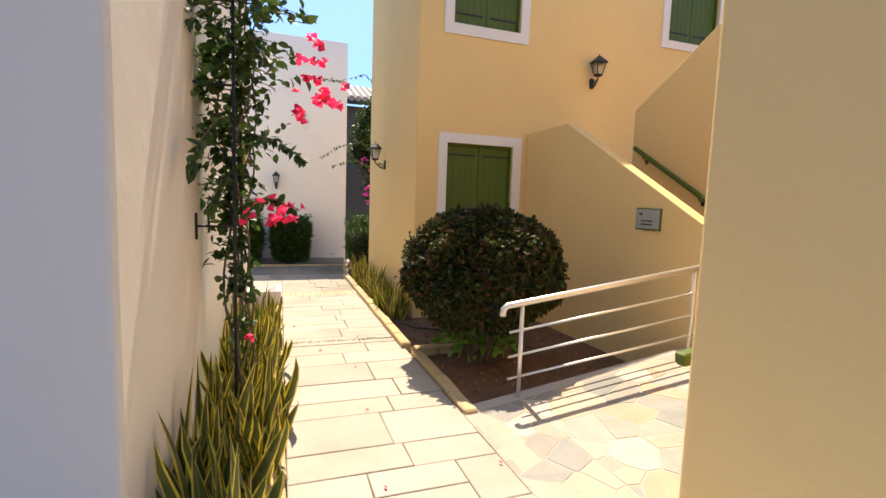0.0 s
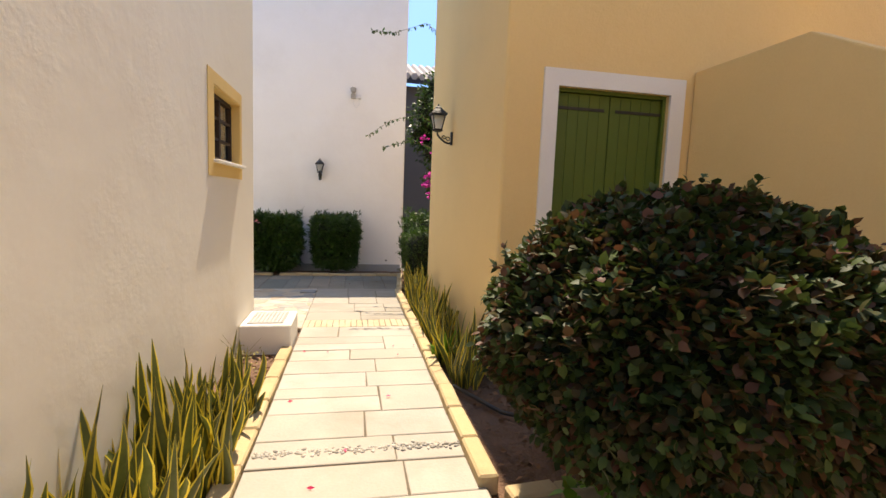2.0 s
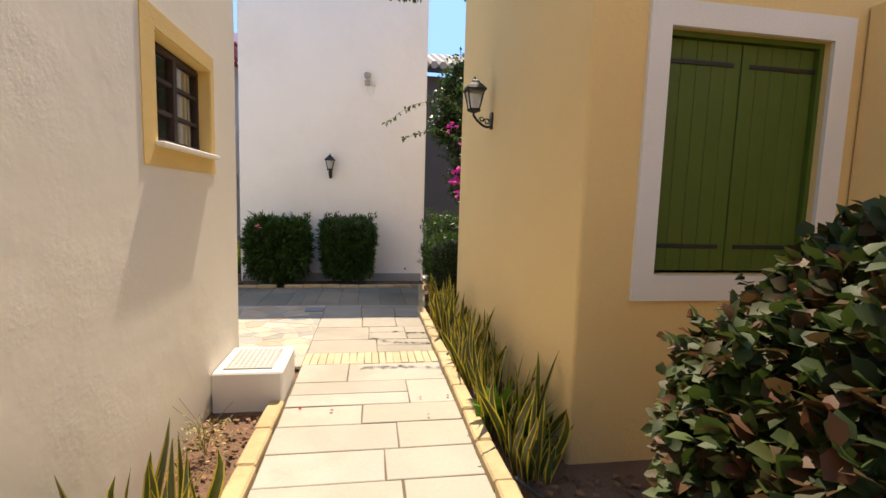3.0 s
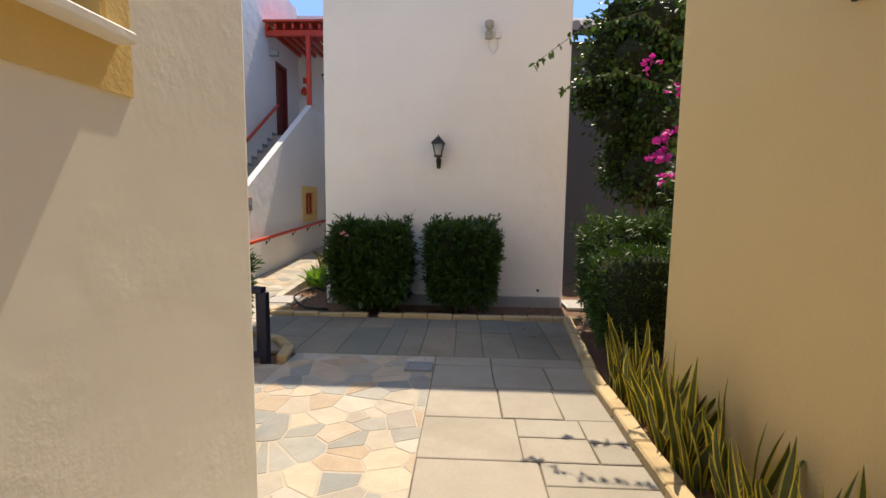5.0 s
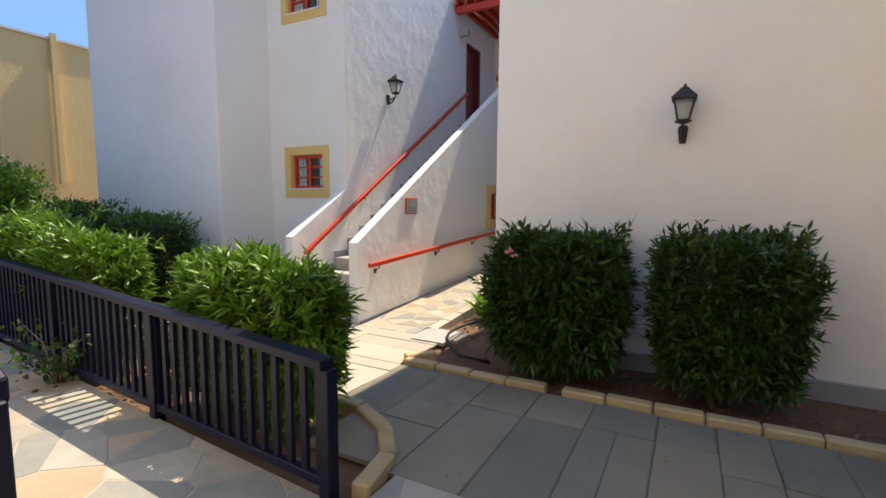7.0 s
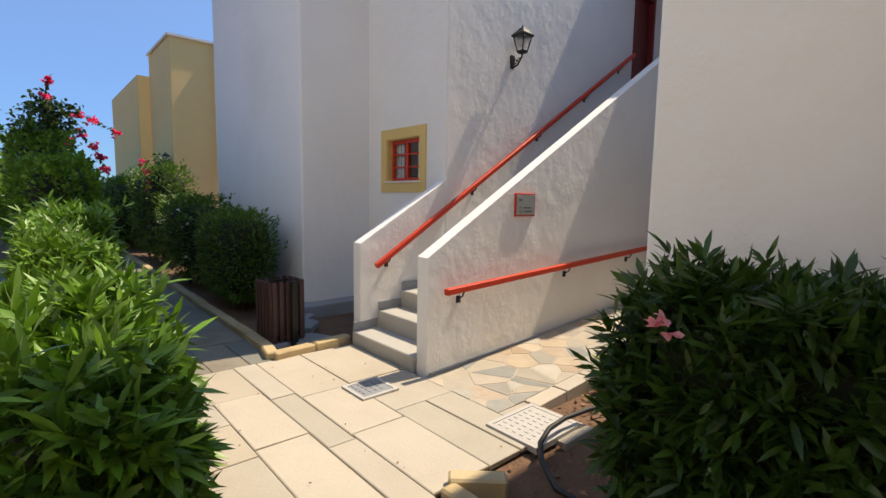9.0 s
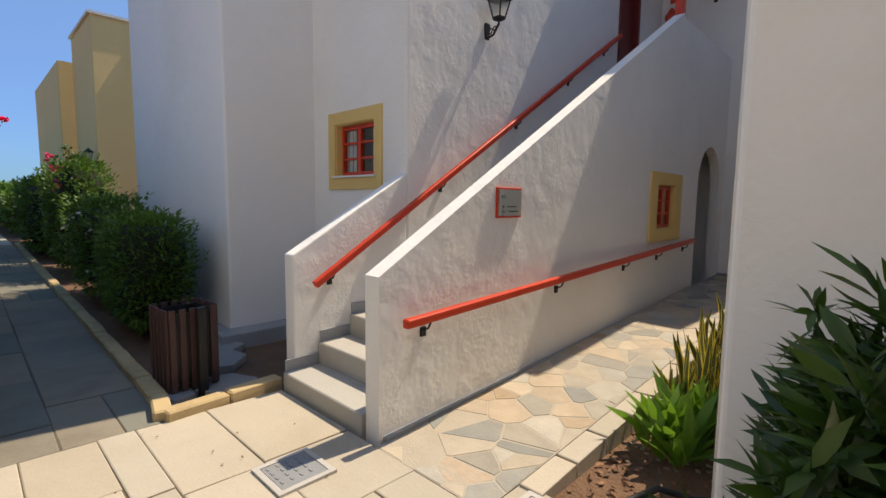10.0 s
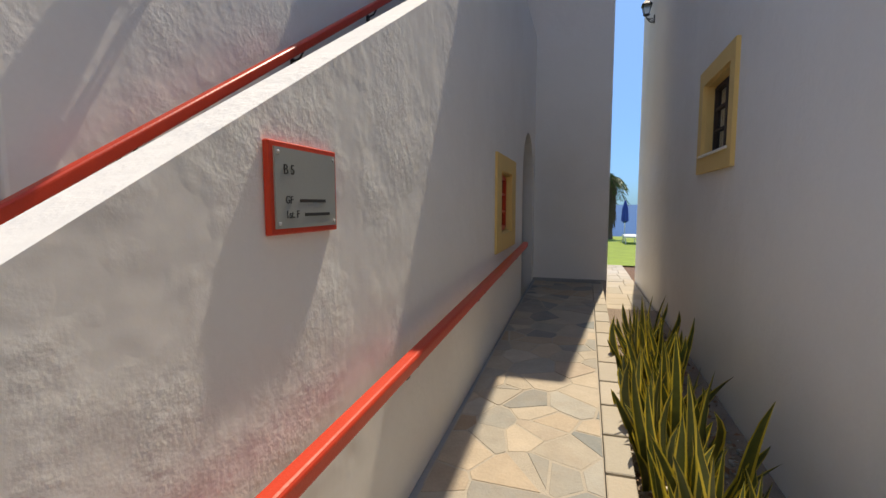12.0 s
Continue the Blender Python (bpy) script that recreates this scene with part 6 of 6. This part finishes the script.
litter("leaf_litter", 0.1, 1.3, 2.0, 8.0, 0.012, 14, M_BRACT, "fallen pink petals on the paving", 0.04, 5)


bm = boxes((-2.53, -1.79, 13.45, 20.3, -0.7, -0.36))
structure("gravel_bed", bm, M_GRAVEL, "narrow bed of brown gravel and chips beside the passage", "flower bed")


rng_g = np.random.default_rng(14)
bm = bmesh.new()
for k in range(900):
    x, y = rng_g.uniform(-2.50, -1.84), 13.65 + 3.2 * rng_g.random() ** 1.5
    m = Matrix.Translation((x, y, -0.356)) @ Matrix.Rotation(rng_g.uniform(0, 6), 4, "Z") @ Matrix.Diagonal((1.4, 1.0, 0.6, 1))
    bmesh.ops.create_cube(bm, size=rng_g.uniform(0.008, 0.024), matrix=m)
tagged(part("gravel", bm, M_PEBBLE, None, "", True), "grey and brown gravel chips in the passage bed", "gravel", kind="stuff")


# ---- paving, kerbs ----
def clip(poly, nx, ny, c):
    """The part of a convex polygon where nx x + ny y <= c."""
    out = []
    for k, p in enumerate(poly):
        q = poly[(k + 1) % len(poly)]
        a, b2 = nx * p[0] + ny * p[1] - c, nx * q[0] + ny * q[1] - c
        if a <= 0:
            out.append(p)
        if a * b2 < 0:
            t = a / (a - b2)
            out.append((p[0] + (q[0] - p[0]) * t, p[1] + (q[1] - p[1]) * t))
    return out


def shrink(poly, d):
    """A convex anticlockwise polygon with its sides moved in by d."""
    out = poly
    for k, p in enumerate(poly):
        q = poly[(k + 1) % len(poly)]
        ex, ey = q[0] - p[0], q[1] - p[1]
        ln_ = math.hypot(ex, ey)
        if ln_ < 1e-6:
            continue
        nx, ny = ey / ln_, -ex / ln_
        out = clip(out, nx, ny, nx * p[0] + ny * p[1] - d)
        if len(out) < 3:
            return []
    return out


def stone(poly, height, lift, parent, name, mat, joint, edge=0.006, thick=0.03):
    """One flat stone with worn edges, laid on the surface height(x, y)."""
    a = shrink(poly, joint / 2)
    b2 = shrink(poly, joint / 2 + edge)
    if len(a) < 3 or len(b2) != len(a):
        return None
    bm = bmesh.new()
    low = [bm.verts.new((x, y, height(x, y) + lift - thick)) for x, y in a]
    mid = [bm.verts.new((x, y, height(x, y) + lift - edge * 0.6)) for x, y in a]
    top = [bm.verts.new((x, y, height(x, y) + lift)) for x, y in b2]
    k = len(a)
    for i in range(k):
        j = (i + 1) % k
        bm.faces.new((low[i], low[j], mid[j], mid[i]))
        bm.faces.new((mid[i], mid[j], top[j], top[i]))
    bm.faces.new(top)
    return part(name, bm, mat, parent)


def flat(x, y):
    return G(y)


def paving(name, x0, x1, y0, y1, seed, label, rows=(0.28, 0.55), widths=(0.35, 0.85), along="x", joint=0.010, height=flat, inside=None, mat=None):
    """Courses of large slabs on a dark joint bed."""
    rng = random.Random(seed)
    bm = bmesh.new()
    vs = [bm.verts.new((x, y, height(x, y) - 0.007)) for x, y in ((x0, y0), (x1, y0), (x1, y1), (x0, y1))]
    bm.faces.new(vs)
    pv = structure(name, bm, M_JOINT, label, "paving")
    a0, a1, b0, b1 = (x0, x1, y0, y1) if along == "x" else (y0, y1, x0, x1)
    b_ = b0
    while b_ < b1 - 0.02:
        h = rng.uniform(*rows)
        nb = b1 if b_ + h > b1 - rows[0] * 0.6 else b_ + h
        a_ = a0
        while a_ < a1 - 0.02:
            w = rng.uniform(*widths)
            na = a1 if a_ + w > a1 - widths[0] * 0.6 else a_ + w
            cells = [(a_, na, b_, nb)]
            if nb - b_ > 0.42 and rng.random() < 0.35:
                m = b_ + (nb - b_) * rng.uniform(0.4, 0.6)
                cells = [(a_, na, b_, m), (a_, na, m, nb)]
            for p0, p1, q0, q1 in cells:
                poly = [(p0, q0), (p1, q0), (p1, q1), (p0, q1)] if along == "x" else [(q0, p0), (q1, p0), (q1, p1), (q0, p1)]
                poly = [(x + rng.uniform(-0.004, 0.004), y + rng.uniform(-0.004, 0.004)) for x, y in poly]
                if inside is None or inside(sum(p[0] for p in poly) / 4, sum(p[1] for p in poly) / 4):
                    stone(poly, height, rng.uniform(-0.003, 0.003), pv, "slab", mat or M_SLAB, joint)
            a_ = na
        b_ = nb
    return pv


def crazy(name, outline, seed, size, label, height=flat, mortar=None):
    """Irregular flat stones set in pale mortar."""
    rng = random.Random(seed)
    bm = bmesh.new()
    ax, ay = [p[0] for p in outline], [p[1] for p in outline]
    for i in range(int((max(ax) - min(ax)) / 0.25) + 1):
        col = clip(clip(list(outline), 1, 0, min(ax) + 0.25 * (i + 1)), -1, 0, -min(ax) - 0.25 * i)
        for j in range(int((max(ay) - min(ay)) / 0.25) + 1):
            cell = clip(clip(col, 0, 1, min(ay) + 0.25 * (j + 1)), 0, -1, -min(ay) - 0.25 * j) if len(col) > 2 else []
            if len(cell) > 2:
                bm.faces.new([bm.verts.new((x, y, height(x, y) - 0.003)) for x, y in cell])
    pv = structure(name, bm, M_MORTAR, label, "paving")
    xs, ys = [p[0] for p in outline], [p[1] for p in outline]
    pts = []
    ny = max(1, round((max(ys) - min(ys)) / size))
    nx = max(1, round((max(xs) - min(xs)) / size))
    for i in range(-1, nx + 1):
        for j in range(-1, ny + 1):
            pts.append((min(xs) + (i + 0.5 + rng.uniform(-0.8, 0.8)) * (max(xs) - min(xs)) / nx, min(ys) + (j + 0.5 + rng.uniform(-0.8, 0.8)) * (max(ys) - min(ys)) / ny))
    pts = [p for p in pts if rng.random() > 0.18]
    for k, p in enumerate(pts):
        poly = list(outline)
        for q in pts:
            dx, dy = q[0] - p[0], q[1] - p[1]
            if q is p or dx * dx + dy * dy > (3.2 * size) ** 2:
                continue
            poly = clip(poly, dx, dy, (q[0] ** 2 + q[1] ** 2 - p[0] ** 2 - p[1] ** 2) / 2)
            if len(poly) < 3:
                break
        if len(poly) >= 3:
            stone(poly, height, rng.uniform(-0.002, 0.001), pv, "flagstone", M_CRAZY, rng.uniform(0.006, 0.020), 0.002)
    return pv


def kerb(name, line, width, height, label, piece=0.42, seed=1):
    """Sandstone kerb blocks end to end along a line, each a little out of true."""
    rng = random.Random(seed)
    kb = thing(name, pose(0, 0, 0), label, "kerb", kind="structure")
    for (xa, ya), (xb, yb) in zip(line, line[1:]):
        d = Vector((xb - xa, yb - ya))
        n = max(1, round(d.length / piece))
        ang = math.atan2(d.y, d.x)
        for k in range(n):
            c = Vector((xa, ya)) + d * ((k + 0.5) / n)
            l2 = d.length / n / 2 - 0.004
            bm = boxes((-l2, l2, -width / 2, width / 2, -0.12, height + rng.uniform(-0.008, 0.008)), bevel=0.012)
            ob = part("kerb_block", bm, M_KERB, kb)
            ob.matrix_basis = pose(c.x, c.y, G(c.y), -math.degrees(math.atan(0.01785)) * math.cos(ang), math.degrees(math.atan(0.01785)) * math.sin(ang), math.degrees(ang) + rng.uniform(-1.6, 1.6))
    return kb


paving("pavement_path", 0.05, 1.33, -2.5, 8.24, 3, "cream paving slabs of the narrow garden path", (0.24, 0.5), (0.42, 0.95))
paving("pavement_brick_band", 0.05, 1.33, 8.24, 8.58, 4, "band of pale bricks across the path", (0.5, 0.6), (0.068, 0.076), joint=0.005, mat=M_BRICK)
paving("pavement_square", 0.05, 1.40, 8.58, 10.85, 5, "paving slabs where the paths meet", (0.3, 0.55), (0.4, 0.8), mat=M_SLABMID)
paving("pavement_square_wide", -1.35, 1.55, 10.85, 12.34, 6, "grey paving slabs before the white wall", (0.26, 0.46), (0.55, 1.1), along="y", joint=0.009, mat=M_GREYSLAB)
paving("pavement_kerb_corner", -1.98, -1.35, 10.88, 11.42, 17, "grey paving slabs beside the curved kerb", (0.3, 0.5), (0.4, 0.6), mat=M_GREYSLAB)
# cream tone up to the sun's edge, grey tone past it for shade
paving("pavement_walk_corner", -4.6, -2.22, 11.42, 12.34, 7, "cream paving slabs of the walkway", (0.3, 0.6), (0.45, 0.9), joint=0.008, mat=M_SLABPALE)
paving("pavement_walk_bend", -2.22, -1.35, 11.42, 12.34, 27, "paving slabs where the walkway turns, greyed for their shade", (0.3, 0.5), (0.4, 0.9), along="y", joint=0.008, mat=M_GREYSLAB)
paving("pavement_walk_side", -4.6, -2.25, 12.34, 13.28, 8, "cream paving slabs at the foot of the stair", (0.35, 0.6), (0.5, 0.9), joint=0.008, mat=M_SLABPALE)
# one walkway in two tones: pale for its sunlit end, grey for shade
paving("pavement_walkway_far", -37.0, -20.0, 11.40, 12.66, 19, "sunlit cream paving slabs of the far walkway", (0.55, 0.65), (0.6, 1.1), mat=M_SLABPALE)
paving("pavement_walkway", -20.0, -4.6, 11.40, 12.66, 9, "paving slabs of the long walkway, greyed for their shade", (0.55, 0.65), (0.6, 1.1), along="x", mat=M_GREYSLAB)
crazy("pavement_crazy_yard", [(-1.30, 8.20), (0.05, 8.20), (0.05, 10.85), (-1.30, 10.85)], 11, 0.185, "crazy paving of grey and ochre stones in pale mortar")
crazy("pavement_crazy_stair_yard", [(-6.4, 9.42), (-1.30, 9.42), (-1.30, 10.5), (-6.4, 10.9)], 12, 0.28, "crazy paving behind the navy fence")
ramp_e = lambda x, y: min(G(y) + max(0.0, x - 1.5) * 0.17, 0.26)
crazy("pavement_entrance_ramp", [(1.33, -1.5), (1.82, -1.5), (1.82, 3.14), (1.33, 3.14)], 13, 0.22, "crazy paving rising to the yellow house", ramp_e)
crazy("pavement_entrance_ramp", [(1.82, 1.61), (3.60, 1.61), (3.60, 3.14), (1.82, 3.14)], 14, 0.22, "crazy paving rising to the yellow house", ramp_e)
crazy("pavement_entrance_landing", [(3.60, 1.62), (4.68, 1.62), (4.68, 3.36), (3.60, 3.36)], 15, 0.27, "crazy paving at the foot of the yellow stair", lambda x, y: 0.26)
structure("ramp_edge", prism([(1.40, -0.6), (1.40, -0.11), (3.60, 0.22), (3.60, -0.6)], "y", 3.14, 3.26), M_CONCRETE, "pale concrete edge of the ramp", "edging")
ramp_p = lambda x, y: G(13.3) + min(max(0.0, y - 13.4), 5.2) * 0.05
crazy("pavement_passage", [(-3.46, 13.28), (-2.66, 13.28), (-2.66, 20.36), (-3.46, 20.36)], 16, 0.19, "crazy paving of warm stones along the passage", ramp_p)
paving("pavement_lawn_path", -2.44, -1.80, 20.45, 26.6, 21, "pale paving leading out to the lawn", (0.4, 0.6), (0.3, 0.5), mat=M_SLABPALE)
pv = structure("pavement_passage_border", boxes((-2.655, -2.53, 13.29, 20.36, -0.9, -0.33)), M_MORTAR, "border of squared stones along the passage", "paving")
for k in range(19):
    y0 = 13.56 + k * 0.355
    stone([(-2.66, y0), (-2.52, y0), (-2.52, y0 + 0.345), (-2.66, y0 + 0.345)], ramp_p, 0.002, pv, "border_stone", M_SLABPALE, 0.010, 0.006, 0.35)

kerb("kerb_path_east", [(1.39, 3.10), (1.39, 4.62)], 0.11, 0.04, "yellow sandstone kerb beside the path", 0.4, 1)
kerb("kerb_path_east_return", [(1.40, 4.74), (1.95, 4.78)], 0.12, 0.04, "yellow sandstone kerb turning into the bed", 0.3, 2)
kerb("kerb_path_east_far", [(1.34, 4.86), (1.40, 10.5)], 0.11, 0.065, "yellow sandstone kerb beside the snake plants", 0.42, 3)
kerb("kerb_path_east_end", [(1.43, 10.52), (1.62, 12.36)], 0.10, 0.06, "yellow sandstone kerb beside the hedge", 0.36, 4)
kerb("kerb_path_west", [(-0.01, 1.7), (-0.01, 7.36)], 0.11, 0.04, "yellow sandstone kerb beside the path", 0.42, 5)
kerb("kerb_white_wall", [(-2.22, 12.40), (-0.92, 12.40)], 0.10, 0.045, "yellow sandstone kerb of the bed before the white wall", 0.36, 6)
kerb("kerb_white_wall_far", [(-0.80, 12.41), (1.78, 12.46)], 0.10, 0.045, "yellow sandstone kerb of the bed before the white wall", 0.34, 7)
kerb("kerb_bed_end", [(-2.26, 12.44), (-2.05, 12.66)], 0.10, 0.07, "short yellow sandstone kerb at the bed's corner", 0.3, 8)
kerb("kerb_fence_bed", [(-1.36, 10.62), (-1.42, 10.95), (-1.62, 11.22), (-1.95, 11.40), (-5.4, 11.42), (-12.0, 11.55)], 0.10, 0.05, "curved yellow sandstone kerb round the oleander bed", 0.26, 9)
kerb("kerb_walkway", [(-4.62, 12.50), (-4.95, 12.56), (-20.0, 12.76)], 0.11, 0.065, "long sandstone kerb beside the walkway", 0.42, 10)
kerb("kerb_walkway_end", [(-4.62, 12.50), (-4.72, 13.32)], 0.11, 0.065, "sandstone kerb beside the stair", 0.36, 11)

# strip of pebbles set in mortar across the path
rng_p = np.random.default_rng(12)
bm = bmesh.new()
for k in range(260):
    x, y = rng_p.uniform(0.07, 1.31), 5.33 + rng_p.normal() * 0.022
    r = rng_p.uniform(0.007, 0.016)
    m = Matrix.Translation((x, y, G(y) + 0.002)) @ Matrix.Rotation(rng_p.uniform(0, 6), 4, "Z") @ Matrix.Diagonal((1.3, 0.9, 0.6, 1))
    bmesh.ops.create_icosphere(bm, subdivisions=1, radius=r, matrix=m)
tagged(part("pebbles", bm, M_PEBBLE, None, "", True), "narrow strip of grey pebbles set across the path", "pebbles", kind="stuff")

# dry weeds at the end of the bed
rng_w = np.random.default_rng(15)
weed = thing("weed_tuft", pose(-0.30, 6.75, G(6.75) - 0.02), "dry straggling weed beside the white meter box", "weed")
for k in range(9):
    a = rng_w.uniform(0, 6.283)
    tip = Vector((0.16 * math.cos(a), 0.16 * math.sin(a), rng_w.uniform(0.10, 0.34)))
    part("stalk", tube([(0, 0, 0), (tip.x * 0.3, tip.y * 0.3, tip.z * 0.6), tip], 0.0025, 4, 0.5), M_STRAW, weed)
ps = rng_w.normal(size=(160, 3)) * (0.07, 0.07, 0.06) + (0, 0, 0.10)
mesh_part("leaves", leaf_mesh("leaves", ps, rng_w.normal(size=(160, 3)) + (0, 0, 0.4), 0.035, 0.012, 0.2, 0.2, False, rng_w), M_STRAW, weed)
